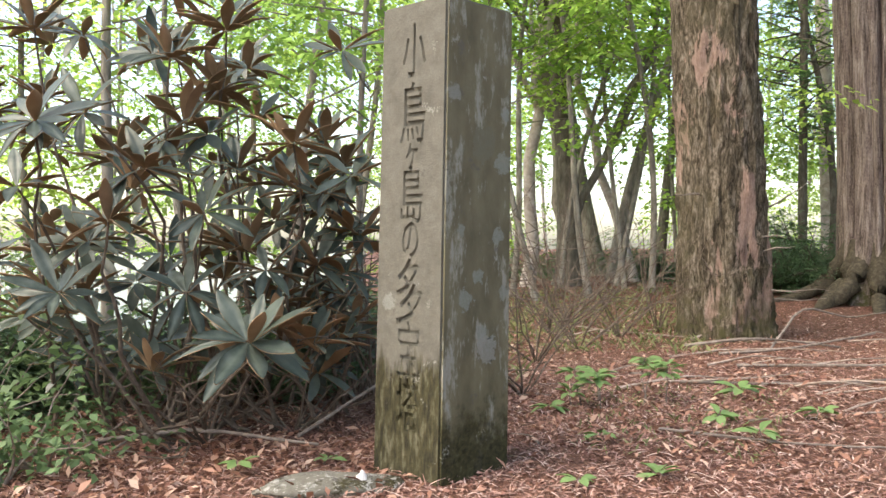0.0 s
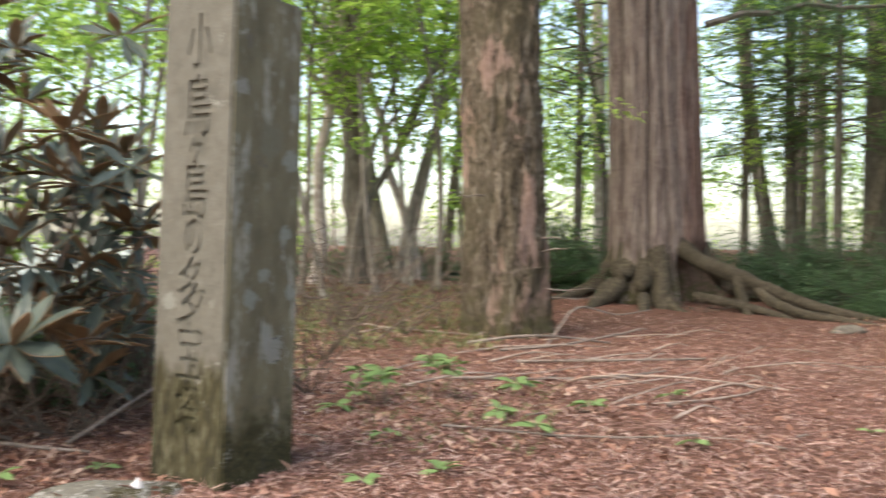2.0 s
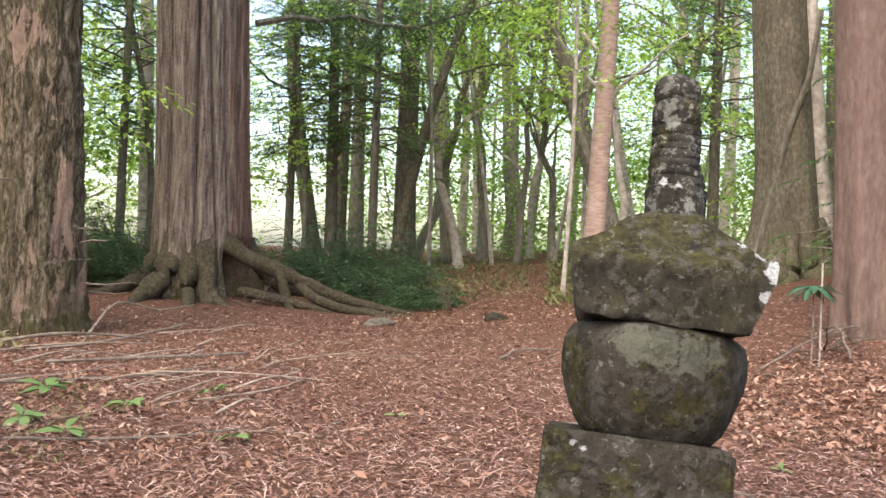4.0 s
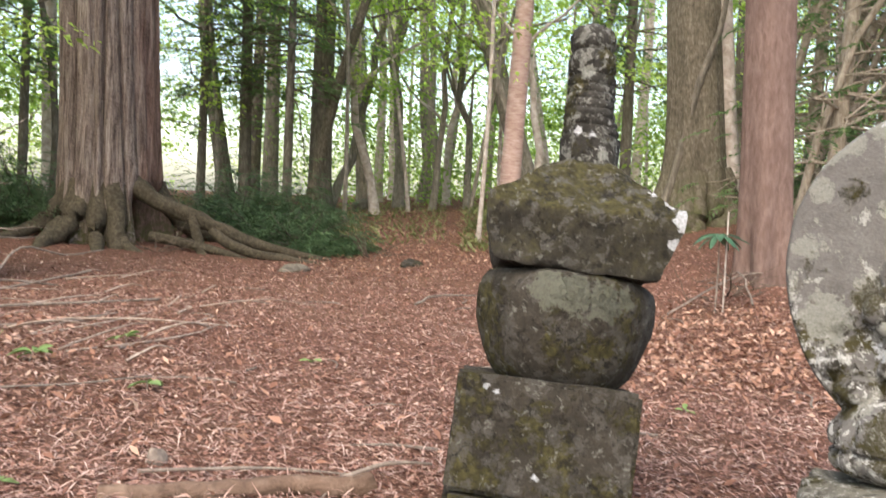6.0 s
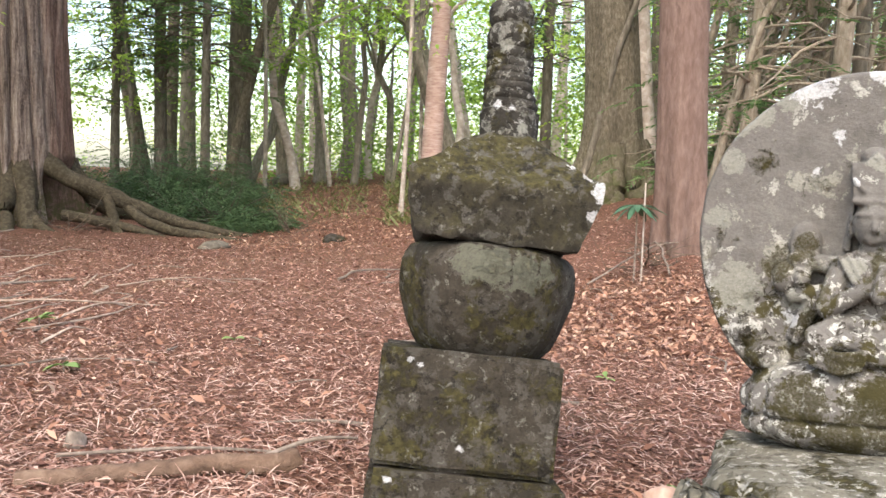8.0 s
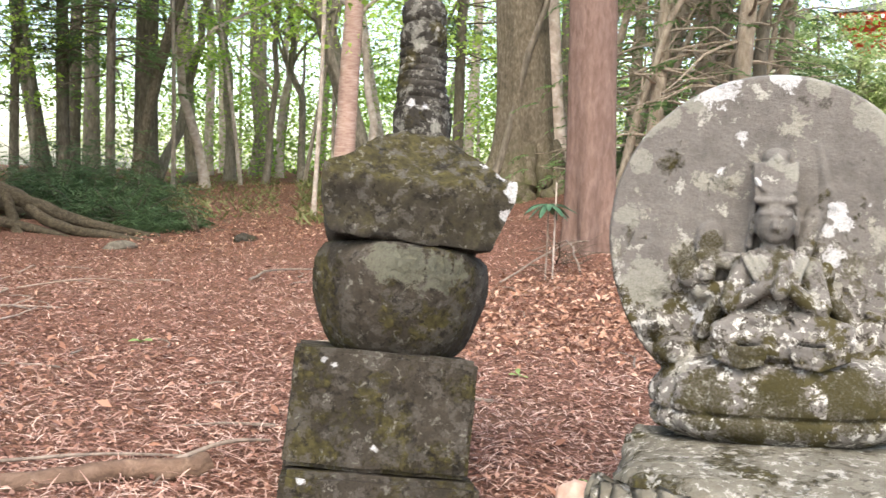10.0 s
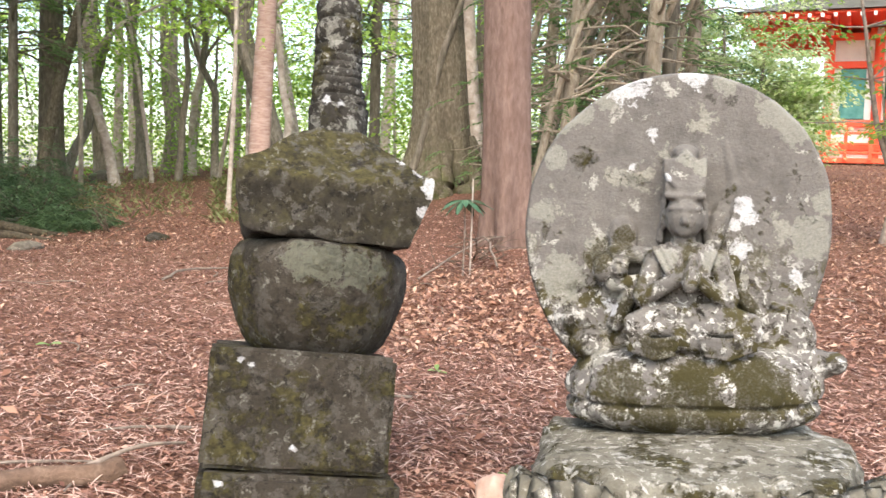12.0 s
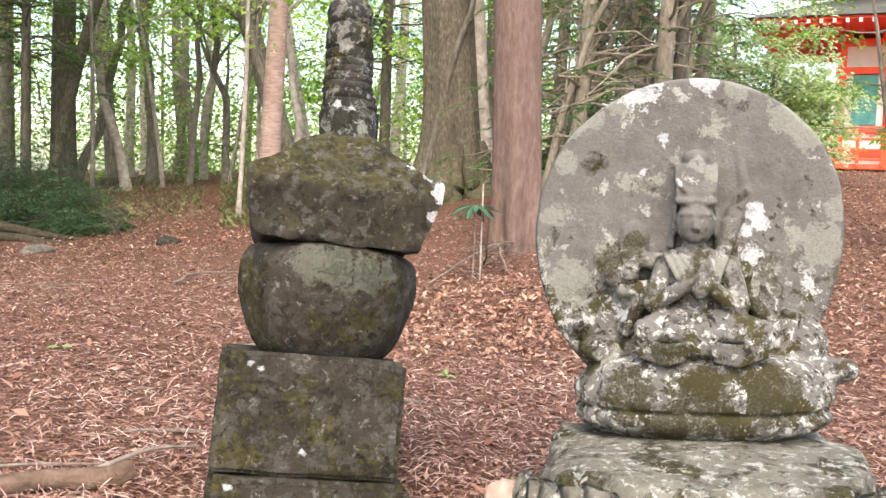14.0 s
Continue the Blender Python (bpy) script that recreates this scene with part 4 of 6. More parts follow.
obj("trunk", vs, fs + [tuple(range(RINGS * SIDES, (RINGS + 1) * SIDES))], BARK_CEDAR, cedar)
# the red cypress
X, Y = polar(63.7, 8.2)
red = thing("cypress_tree", X, Y, lift(X, Y), "straight cypress trunk with smooth reddish bark", "tree")
obj("trunk", *trunk_mesh(8, 0.205, 0.185, (-0.13, 0.27), 1.05, 48, 40, flute=0.06, nflute=5, seed=2), BARK_RED, red)
# the big old tree behind
X, Y = polar(59.6, 13.0)
old = thing("old_broadleaf_tree", X, Y, lift(X, Y), "old broad trunk with split mossy base", "tree")
obj("trunk", *trunk_mesh(10, 0.36, 0.27, (-0.28, 0.55), 2.0, 72, 60, flute=0.09, nflute=7, seed=8), BARK_OLD, old)

TREES = [
    # az, distance, radius, lean at full height, bark, bend
    (34.4, 24.0, 0.2, (0.0, 0.1), BARK_GREY, 0), (37.3, 20.0, 0.25, (0.2, 0.3), BARK_DARK, 0), (37.1, 18.0, 0.11, (2.1, -1.6), BARK_OLD, 0.1),
    (40.2, 25.0, 0.17, (-1.2, 0.6), BARK_GREY, 0.1), (41.8, 29.0, 0.17, (-0.4, 0.2), BARK_PALE, 0), (41.4, 26.0, 0.13, (-1.0, 0.8), BARK_PALE, 0.15),
    (43.0, 25.5, 0.11, (0.3, -0.1), BARK_GREY, 0.1), (43.6, 24.5, 0.11, (0.1, -0.1), BARK_GREY, 0.12), (44.2, 27.0, 0.13, (-0.4, 0.3), BARK_GREY, 0.1), (45.2, 29.0, 0.1, (0.4, -0.3), BARK_GREY, 0.1),
    (50.3, 19.0, 0.23, (-2.3, 2.7), BARK_GREY, 0.1), (51.4, 22.0, 0.14, (-1.4, 1.7), BARK_PALE, 0.05), (62.0, 17.5, 0.17, (-0.1, 0.1), BARK_DARK, 0),
    (6.2, 14.0, 0.17, (0.5, 0.0), BARK_DARK, 0.12), (8.6, 16.0, 0.19, (-0.2, 0.0), BARK_GREY, 0.15), (10.2, 17.0, 0.12, (-1.0, 0.2), BARK_GREY, 0.3), (11.6, 15.0, 0.09, (1.8, 0.2), BARK_GREY, 0.2),
    (13.4, 18.0, 0.1, (0.2, 0.2), BARK_DARK, 0.1), (22.3, 19.0, 0.16, (-0.3, 0.2), BARK_PALE, 0.0), (20.3, 17.0, 0.06, (0.4, 0.2), BARK_DARK, 0.2), (31.5, 22.0, 0.2, (-0.3, 0.2), BARK_DARK, 0.1),
    (33.4, 23.0, 0.16, (0.3, 0.2), BARK_DARK, 0.0), (47.4, 30.0, 0.14, (0.3, 0.2), BARK_GREY, 0.1), (53.5, 26.0, 0.16, (0.3, 0.2), BARK_GREY, 0.1), (56.5, 28.0, 0.16, (-0.3, 0.2), BARK_PALE, 0.1),
    (-20.0, 6.6, 0.045, (0.15, 0.0), BARK_GREY, 0.05), (-23.6, 7.2, 0.03, (-0.1, 0.1), BARK_DARK, 0.06), (-4.9, 5.3, 0.022, (0.1, 0.1), BARK_GREY, 0.05), (70.8, 11.0, 0.1, (0.9, -0.5), BARK_DARK, 0.05),
    (72.0, 11.6, 0.09, (1.2, -0.4), BARK_DARK, 0.08),
]
for i, (az, d, r, lean, bark, bend) in enumerate(TREES):
    X, Y = polar(az, d)
    near = d < 9
    tree("forest_tree", "slender dark-barked forest tree with light green leaves" if bark in (BARK_DARK, BARK_OLD) else "slender pale grey forest tree with light green leaves",
         X, Y, 4.2 if near else 11, r, lean, bark, LEAF_MID if i % 3 == 0 else LEAF_BRIGHT, seed=20 + i, low=1.4 if near else 3.3 if az < 13 else 2.9, reach=0.9 if near else 2.8, bend=bend * (1 if near else 2.4),
         n_limbs=9 if near else 7, per=40 if near else 38, size=0.06 if near else 0.09, each=3 if near else 5, spray=0.25 if near else 0.6)
X, Y = polar(48.6, 14.0)
tree("birch_tree", "birch with peeling pinkish bark", X, Y, 9, 0.165, (0.25, -0.2), BARK_BIRCH, LEAF_BRIGHT, seed=50, low=4.5, reach=2.0)
X, Y = polar(46.9, 13.2)
tree("birch_sapling", "thin pale birch sapling with white bark", X, Y, 7, 0.036, (0.1, -0.05), BARK_PALE, LEAF_BRIGHT, seed=51, low=2.4, reach=1.0, bend=0.04, n_limbs=6)

rng = np.random.default_rng(11)
GAPS = ((4.5, 11.5), (29, 32.5), (-32, -6))
for i in range(40):
    az = -36 + 112 * (i + rng.uniform(0, 1)) / 40
    d = rng.uniform(17, 38) if i % 4 or 15 < az < 66 else rng.uniform(12.5, 15)
    open_sky = any(a < az < b for a, b in GAPS)
    X, Y = polar(az, d)
    tree("understory_tree", "young understory tree with layered light green leaves", X, Y, 8 + d * 0.12, 0.02 + 0.0012 * d, tuple(rng.normal(0, 0.7, 2)), BARK_GREY if i % 3 else BARK_PALE,
         (LEAF_BRIGHT, LEAF_BRIGHT, LEAF_MID)[i % 3], seed=100 + i, low=1.7 if open_sky else 3.0 if d < 15 else (2.4, 0.8, 3.0)[i % 3] if 33 < az < 56 else 0.6, reach=2.8, n_limbs=7 if open_sky else 9 if 29 < az < 56 else 13, per=60, size=0.075 + 0.0014 * d, each=5, sides=8, rings=10, bend=0.08)


for i, (az, d, lean) in enumerate(((3.4, 12.5, (0.8, 0.2)), (5.2, 11.8, (-0.6, 0.3)), (7.4, 13.2, (1.2, 0.1)), (9.4, 12.2, (-1.0, 0.2)), (10.9, 13.6, (0.6, 0.2)), (12.4, 12.4, (-0.5, 0.0)), (30.6, 19.0, (0.4, 0.2)), (-15, 10, (-0.3, 0.1)))):
    X, Y = polar(az, d)
    tree("slender_tree", "thin bent tree with sparse light leaves", X, Y, 6, 0.045, lean, BARK_GREY, LEAF_MID if i % 2 else LEAF_BRIGHT, seed=900 + i, low=2.3 if i < 6 else 0.9, high=5.4, reach=1.7, n_limbs=14, per=26, size=0.10, each=4, bend=0.16, spray=0.4, sides=8)


# green trees behind the rhododendron
for i, (az, d) in enumerate(((-8.5, 9.5), (-5.2, 11.5), (-12.5, 12.5))):
    X, Y = polar(az, d)
    tree("slender_tree", "thin tree with layered fresh green leaves", X, Y, 6, 0.05, (0.3, 0.1), BARK_GREY, LEAF_MID if i != 1 else LEAF_BRIGHT, seed=940 + i, low=2.2, high=5.4, reach=1.8, n_limbs=15, per=50, size=0.08, each=4, bend=0.1, spray=0.5, sides=8)


# bent, forking trunks deeper in the wood
def forked_tree(az, d, r, sway, seed, bark):
    rng = np.random.default_rng(seed)
    X, Y = polar(az, d)
    ex, ey = math.cos(radians(az)), -math.sin(radians(az))
    t = thing("forked_tree", X, Y, lift(X, Y), "slim bent forest tree with forking pale grey trunk", "tree", "forked trees")
    pts = [Vector((ex * sway * (w + 0.25 * math.sin(4 * w + seed)), ey * sway * w, -0.1 + 7.5 * w)) + Vector(rng.normal(0, 0.05, 3)) for w in (k / 12 for k in range(13))]
    obj("trunk", *tube(pts, [r * (1.25 if k == 0 else 1 - 0.05 * k) for k in range(13)], 9, 0.12), bark, t)
    cs = []
    for i in range(6):
        k = int(rng.integers(3, 10))
        g = rng.uniform(-1, 1)
        limb = limb_path(pts[k], (ex * g, ey * g, rng.uniform(0.8, 1.8)), rng.uniform(1.5, 3.5), rng, 7)
        obj("limb", *tube(limb, [r * 0.5 * (1 - 0.12 * j) for j in range(8)], 6), bark, t)
        cs += limb[4:]
    leaf_cloud("crown", *sprays(np.array(cs), np.full(len(cs), 0.6), 16, 0.10, 0.08, rng=rng), LEAF_BRIGHT, t)


for i, (az, d, r, sway) in enumerate(((38.4, 21.0, 0.11, 1.2), (40.9, 19.5, 0.10, -1.3), (42.4, 22.0, 0.13, -0.6), (43.9, 20.5, 0.08, 0.7), (44.9, 23.0, 0.10, 0.4), (46.2, 21.0, 0.09, -0.5), (49.8, 18.0, 0.10, -1.6), (51.0, 17.0, 0.08, -0.9), (53.2, 20.0, 0.11, 0.6), (54.8, 23.0, 0.12, -0.7), (5.0, 13.5, 0.10, 1.3), (7.0, 15.0, 0.12, -0.6), (8.2, 14.0, 0.07, 1.8), (11.0, 14.5, 0.08, -1.0))):
    forked_tree(az, d, r, sway, 860 + i, BARK_PALE if i % 3 == 1 else BARK_GREY)


# dark conifer undergrowth
def conifer_bush(az, d, w, h, seed, name="yew_bush", label="dense dark green yew bush with drooping needles"):
    rng = np.random.default_rng(seed)
    X, Y = polar(az, d)
    t = thing(name, X, Y, lift(X, Y), label, "bush", "conifer undergrowth")
    cs = []
    for i in range(34):
        a, q = rng.uniform(0, 2 * math.pi), math.sqrt(rng.uniform(0, 1))
        z = h * (1 - 0.75 * q * q) * rng.uniform(0.25, 1.0)
        pts = limb_path((0.1 * math.cos(a), 0.1 * math.sin(a), 0), (w * q * math.cos(a), w * q * math.sin(a), z + 0.05), math.hypot(w * q, z), rng, 5)
        obj("stem", *tube(pts, [0.018, 0.015, 0.012, 0.009, 0.006, 0.003], 4), BARK_DARK, t)
        for p in pts[2:]:
            cs.append(p)
    cs = np.array(cs)
    leaf_cloud("foliage", *fronds(cs, np.arctan2(cs[:, 1], cs[:, 0]), 0.20 + 0.10 * w, 5, 12, 0.068, rng, 0.3), LEAF_DARK, t)
    return t


for i, (az, d, w, h) in enumerate(((31.6, 14.4, 1.2, 0.9), (34.0, 13.6, 1.1, 0.75), (36.6, 13.2, 1.0, 0.62), (32.6, 15.8, 1.5, 1.35), (36.0, 15.2, 1.0, 1.0), (20.6, 13.4, 1.2, 1.35), (22.0, 14.6, 1.2, 1.5), (18.9, 13.0, 0.9, 1.0),
                                  (13.0, 15.0, 1.0, 0.6), (9.0, 17.0, 1.4, 0.3), (4.5, 16.0, 1.3, 0.35), (38.2, 12.6, 0.4, 0.22), (63.0, 15.0, 1.2, 1.2), (66.5, 13.5, 1.3, 1.5), (69.5, 12.5, 1.2, 1.3))):
    conifer_bush(az, d, w, h, 300 + i)

# low far shrubs that close the view under the crowns
rng = np.random.default_rng(6)
n = 560
a, d = np.concatenate([rng.uniform(-3, 76, 330), rng.uniform(33, 62, 230)]), rng.uniform(21, 36, n)
x, y = d * np.sin(np.radians(a)), d * np.cos(np.radians(a))
up = rng.uniform(0.1, 2.6, n) ** 1.2
z = np.array([lift(p, q) for p, q in zip(x, y)]) + up
keep = ~(((a > 4.5) & (a < 12) | (a > 29) & (a < 33)) & (up > 0.25))
x, y, z, n = x[keep], y[keep], z[keep], int(keep.sum())
thin = leaf_cloud("far_shrubs", *sprays(np.stack([x, y, z], 1), rng.uniform(0.5, 1.1, n), 60, 0.12, 0.35, 0.2, rng), LEAF_MID)
tagged(thin, "loose green shrubs under the distant trees", "shrubs", kind="stuff")

# far woods round about
rng = np.random.default_rng(5)
n = 1060
a = np.concatenate([rng.uniform(-60, 120, n - 260), rng.uniform(46, 66, 260)])
d = rng.uniform(40, 70, n)
x, y = d * np.sin(np.radians(a)), d * np.cos(np.radians(a))
z = np.array([lift(p, q) for p, q in zip(x, y)]) + rng.uniform(0.3, 15, n)
keep = ~(((a > 4) & (a < 11.5) | (a > 28.5) & (a < 33)) & (z < 5.2))
woods = leaf_cloud("far_woods", *sprays(np.stack([x, y, z], 1)[keep], rng.uniform(1.0, 2.2, n)[keep], 52, 0.19, 0.12, 0.3, rng), LEAF_BRIGHT)
tagged(woods, "distant green canopy of the surrounding forest", "woods", kind="stuff")

rng = np.random.default_rng(15)
n = 700
a = np.concatenate([rng.uniform(34, 76, 600), rng.uniform(13, 28, 100)])
d = rng.uniform(30, 46, n)
x, y = d * np.sin(np.radians(a)), d * np.cos(np.radians(a))
z = np.array([lift(p, q) for p, q in zip(x, y)]) + rng.uniform(0.2, 8.5, n)
curtain = leaf_cloud("far_thicket", *sprays(np.stack([x, y, z], 1), rng.uniform(0.7, 1.7, n), 64, 0.13, 0.10, 0.3, rng), LEAF_BRIGHT)
tagged(curtain, "layered green foliage of the trees deeper in the forest", "woods", kind="stuff")


# unseen crowns added high over the two nearest giants, to shade the ground
def unseen_shade_crown(parent, z0, z1, wide, n, leaf, seed):
    rng = np.random.default_rng(seed)
    z = rng.uniform(0, 1, n)
    a, q = rng.uniform(0, 2 * np.pi, n), wide * (1 - 0.6 * z) * np.sqrt(rng.uniform(0.05, 1, n))
    c = np.stack([q * np.cos(a), q * np.sin(a), z0 + (z1 - z0) * z - 0.12 * q], 1)
    leaf_cloud("crown", *sprays(c, rng.uniform(0.5, 0.9, n), 40, 0.2, 0.15, 0.4, rng), leaf, parent)
    for i in range(0, n, 12):
        p = Vector(c[i])
        foot = Vector((0, 0, p.z - 0.1))
        obj("limb", *tube([foot, foot.lerp(p, 0.5) + Vector((0, 0, 0.15)), p], [0.09, 0.06, 0.02], 6), BARK_DARK, parent)


unseen_shade_crown(cedar, 7.2, 11.5, 4.2, 70, LEAF_DARK, 61)
unseen_shade_crown(scaly, 7.0, 9.5, 2.6, 50, LEAF_MID, 62)

# ---- roots of the old cedar, split foot of the old tree ----
ROOT_BARK = bark_mat("mossy_root_bark", (0.03, 0.025, 0.016), (0.066, 0.054, 0.036), (0.12, 0.10, 0.07), 26, (1, 1, 1), 0.03)


def roots(parent, bark, spec, r, seed):
    """spec: (angle, reach, thickness, arch) round the trunk."""
    rng = np.random.default_rng(seed)
    px, py = parent.matrix_world.translation.xy
    for a, reach, th, arch in spec:
        pts, rad = [], []
        w = radians(a)
        for i in range(11):
            u = i / 10
            q = r * 0.82 + (reach - r * 0.5) * u ** 1.25
            ww = w + 0.25 * math.sin(3 * u + a) * u
            x, y = q * math.cos(ww), q * math.sin(ww)
            g = lift(px + x, py + y) - parent.location.z
            z = g + (0.72 * (1 - u) ** 3.0) + arch * math.sin(math.pi * min(1, u * 1.15)) - 0.05 * u - 0.02
            pts.append((x, y, z))
            rad.append(th * (1.3 - 0.15 * u) * (1 - 0.62 * u) * (1 + 0.08 * rng.normal()))
        obj("root", *tube(pts, rad, 10, 0.25, seed=a), bark, parent)


roots(cedar, ROOT_BARK, ((-132, 1.5, 0.10, 0.0), (-158, 1.7, 0.11, 0.03), (-108, 1.35, 0.085, 0.0), (-178, 1.7, 0.10, 0.02), (-14, 1.9, 0.12, 0.05), (100, 1.3, 0.12, 0.0)), 0.62, 4)
EX, EY = math.cos(radians(25.6)), -math.sin(radians(25.6))
for path, rad in (
        (((0.20, 0.46, 0.75), (0.45, 0.56, 0.56), (0.75, 0.62, 0.46), (1.05, 0.68, 0.36), (1.45, 0.72, 0.20), (1.95, 0.80, 0.08), (2.6, 0.95, 0.0)), (0.12, 0.11, 0.10, 0.09, 0.08, 0.06, 0.03)),
        (((0.92, 0.66, 0.40), (0.96, 0.78, 0.24), (1.0, 0.90, 0.06), (1.05, 1.0, -0.1)), (0.07, 0.055, 0.06, 0.07)),
        (((1.15, 0.70, 0.28), (1.35, 0.95, 0.10), (1.8, 1.15, 0.04), (2.4, 1.3, -0.02)), (0.06, 0.065, 0.055, 0.03)),
        (((0.0, 0.46, 0.85), (0.02, 0.62, 0.52), (0.05, 0.74, 0.26), (0.06, 0.84, 0.05), (0.05, 0.95, -0.1)), (0.13, 0.12, 0.105, 0.11, 0.10)),
        (((-0.30, 0.42, 0.6), (-0.42, 0.64, 0.30), (-0.58, 0.85, 0.10), (-0.8, 1.0, -0.02)), (0.12, 0.11, 0.09, 0.06)),
        (((0.45, 0.60, 0.12), (0.8, 0.85, 0.12), (1.2, 0.95, 0.04), (1.6, 1.2, -0.04)), (0.07, 0.06, 0.05, 0.03))):
    fine = []
    for p, q in zip(path, path[1:]):
        fine += [Vector(p).lerp(Vector(q), k / 4) for k in range(4)]
    fine.append(Vector(path[-1]))
    for _ in range(3):
        fine = [fine[0]] + [(fine[k - 1] + fine[k] * 2 + fine[k + 1]) / 4 for k in range(1, len(fine) - 1)] + [fine[-1]]
    rr = np.interp(np.linspace(0, len(rad) - 1, len(fine)), range(len(rad)), rad)
    pts = []
    for p in fine:
        x, y = EX * p.x + EY * p.y, EY * p.x - EX * p.y
        g = lift(cedar.location.x + x, cedar.location.y + y) - cedar.location.z
        pts.append((x, y, p.z + g * min(1, 0.3 + p.y)))
    obj("root", *tube(pts, list(rr), 14, 0.3, seed=path[0][0] * 9), ROOT_BARK, cedar)
roots(old, BARK_OLD, ((-150, 0.9, 0.13, 0.0), (-110, 0.8, 0.12, 0.0), (-70, 0.9, 0.13, 0.0), (-40, 1.1, 0.14, 0.0), (180, 1.0, 0.12, 0.0)), 0.36, 9)
obj("split_stem", *tube([(0.42, -0.26, 0.0), (0.40, -0.26, 0.6), (0.33, -0.2, 1.4), (0.26, -0.14, 2.4), (0.2, -0.05, 4.0)], [0.20, 0.16, 0.13, 0.12, 0.08], 12, 0.3), BARK_PALE, old, label="pale split side of the trunk")
obj("vine", *tube([(-0.62, 0.2, 0.0), (-0.45, 0.1, 0.5), (-0.36, 0.0, 1.1), (-0.30, -0.12, 1.8), (-0.12, -0.28, 2.5), (0.1, -0.3, 3.4)], [0.07, 0.055, 0.05, 0.045, 0.04, 0.03], 8, 0.2), BARK_DARK, old)
rng = np.random.default_rng(77)
for i in range(9):
    a, z = rng.uniform(-170, -20), rng.uniform(0.25, 1.4)
    w = radians(a)
    st = (0.36 * math.cos(w), 0.36 * math.sin(w), z)
    obj("dead_twig", *tube(limb_path(st, (math.cos(w), math.sin(w), 0.2), rng.uniform(0.2, 0.6), rng, 5), [0.009, 0.008, 0.006, 0.005, 0.003, 0.002], 4), TWIG, scaly)

# broken boughs on the big trunks, high up
for par, r, zs in ((red, 0.19, (2.35,)),):
    for z in zs:
        obj("branch_stub", *tube([(r * 0.7, -r * 0.6, z), (r * 1.3, -r * 0.9, z + 0.1), (r * 1.5, -r, z + 0.3)], [0.06, 0.05, 0.02], 7), BARK_DARK, par)

# the cedar's low bough with needles
bough = limb_path((0.4, -0.4, 3.5), (1, -0.25, 0.12), 4.2, rng, 8)
obj("bough", *tube(bough, [0.05, 0.045, 0.04, 0.035, 0.03, 0.025, 0.02, 0.014, 0.008], 6), BARK_DARK, cedar)
P, D, N, L, W = sprays(np.array([p + Vector(rng.normal(0, 0.2, 3)) for p in bough[2:] for _ in range(4)]), np.full(28, 0.4), 90, 0.09, 0.15, 0.4, rng)
leaf_cloud("needles", P, D, N, L, L * 0.3, LEAF_DARK, cedar)


# ---- the bare-branched conifers beside the cypress ----
def bare_conifer(az, d, h, r, lean, seed, label):
    low = 2.1 if az < 60 else 0.25
    rng = np.random.default_rng(seed)
    X, Y = polar(az, d)
    t = thing("conifer_tree", X, Y, lift(X, Y), label, "tree", "bare-branched conifers")
    obj("trunk", *trunk_mesh(h, r, r * 0.6, lean, 1.2, 12, 16, seed=seed), BARK_DARK if az < 60 else BARK_THICKET, t)
    cs = []
    for i in range(46):
        z = low + (5.6 - low) * i / 46
        a = rng.uniform(0, 2 * math.pi)
        w = z / h
        pts = limb_path((lean[0] * w, lean[1] * w, z), (math.cos(a), math.sin(a), 0.15), rng.uniform(0.9, 2.0), rng, 6, -0.05)
        obj("limb", *tube(pts, [0.02, 0.017, 0.014, 0.011, 0.008, 0.006, 0.003], 5), BARK_OLD if az < 60 else BARK_THICKET, t)
        cs += [p + Vector(rng.normal(0, 0.1, 3)) for p in pts[2:]]
        for j in range(2):
            k = int(rng.integers(1, 5))
            q = limb_path(pts[k], (rng.normal(), rng.normal(), 0.1), rng.uniform(0.3, 0.8), rng, 4, -0.05)
            obj("twig", *tube(q, [0.008, 0.007, 0.005, 0.004, 0.002], 4), BARK_OLD if az < 60 else BARK_THICKET, t)
    cs = np.array(cs)
    leaf_cloud("needles", *fronds(cs, np.arctan2(cs[:, 1], cs[:, 0]), 0.34, 2 if az < 60 else 1, 12, 0.11, rng, 0.3, 0.7), LEAF_FIR, t)


for i, (az, d, r, lean) in enumerate(((30.4, 19.5, 0.09, (0.1, 0.1)), (32.9, 19.5, 0.13, (0.0, 0.2)), (35.4, 18.0, 0.09, (0.1, 0.2)), (20.8, 16.5, 0.08, (0.1, 0.1)), (55.5, 18.0, 0.11, (0.1, 0.1)), (65.6, 15.0, 0.1, (0.3, -0.2)), (67.8, 16.0, 0.13, (0.2, -0.2)), (70.2, 15.0, 0.1, (0.5, -0.3)), (73.6, 13.0, 0.1, (0.5, -0.3)), (66.8, 11.0, 0.09, (0.5, -0.2)), (69.0, 12.0, 0.12, (0.6, -0.5)), (71.5, 10.6, 0.1, (0.3, -0.2)))):
    bare_conifer(az, d, 8, r, lean, 400 + i, "conifer with many bare lower branches and sparse dark needles")


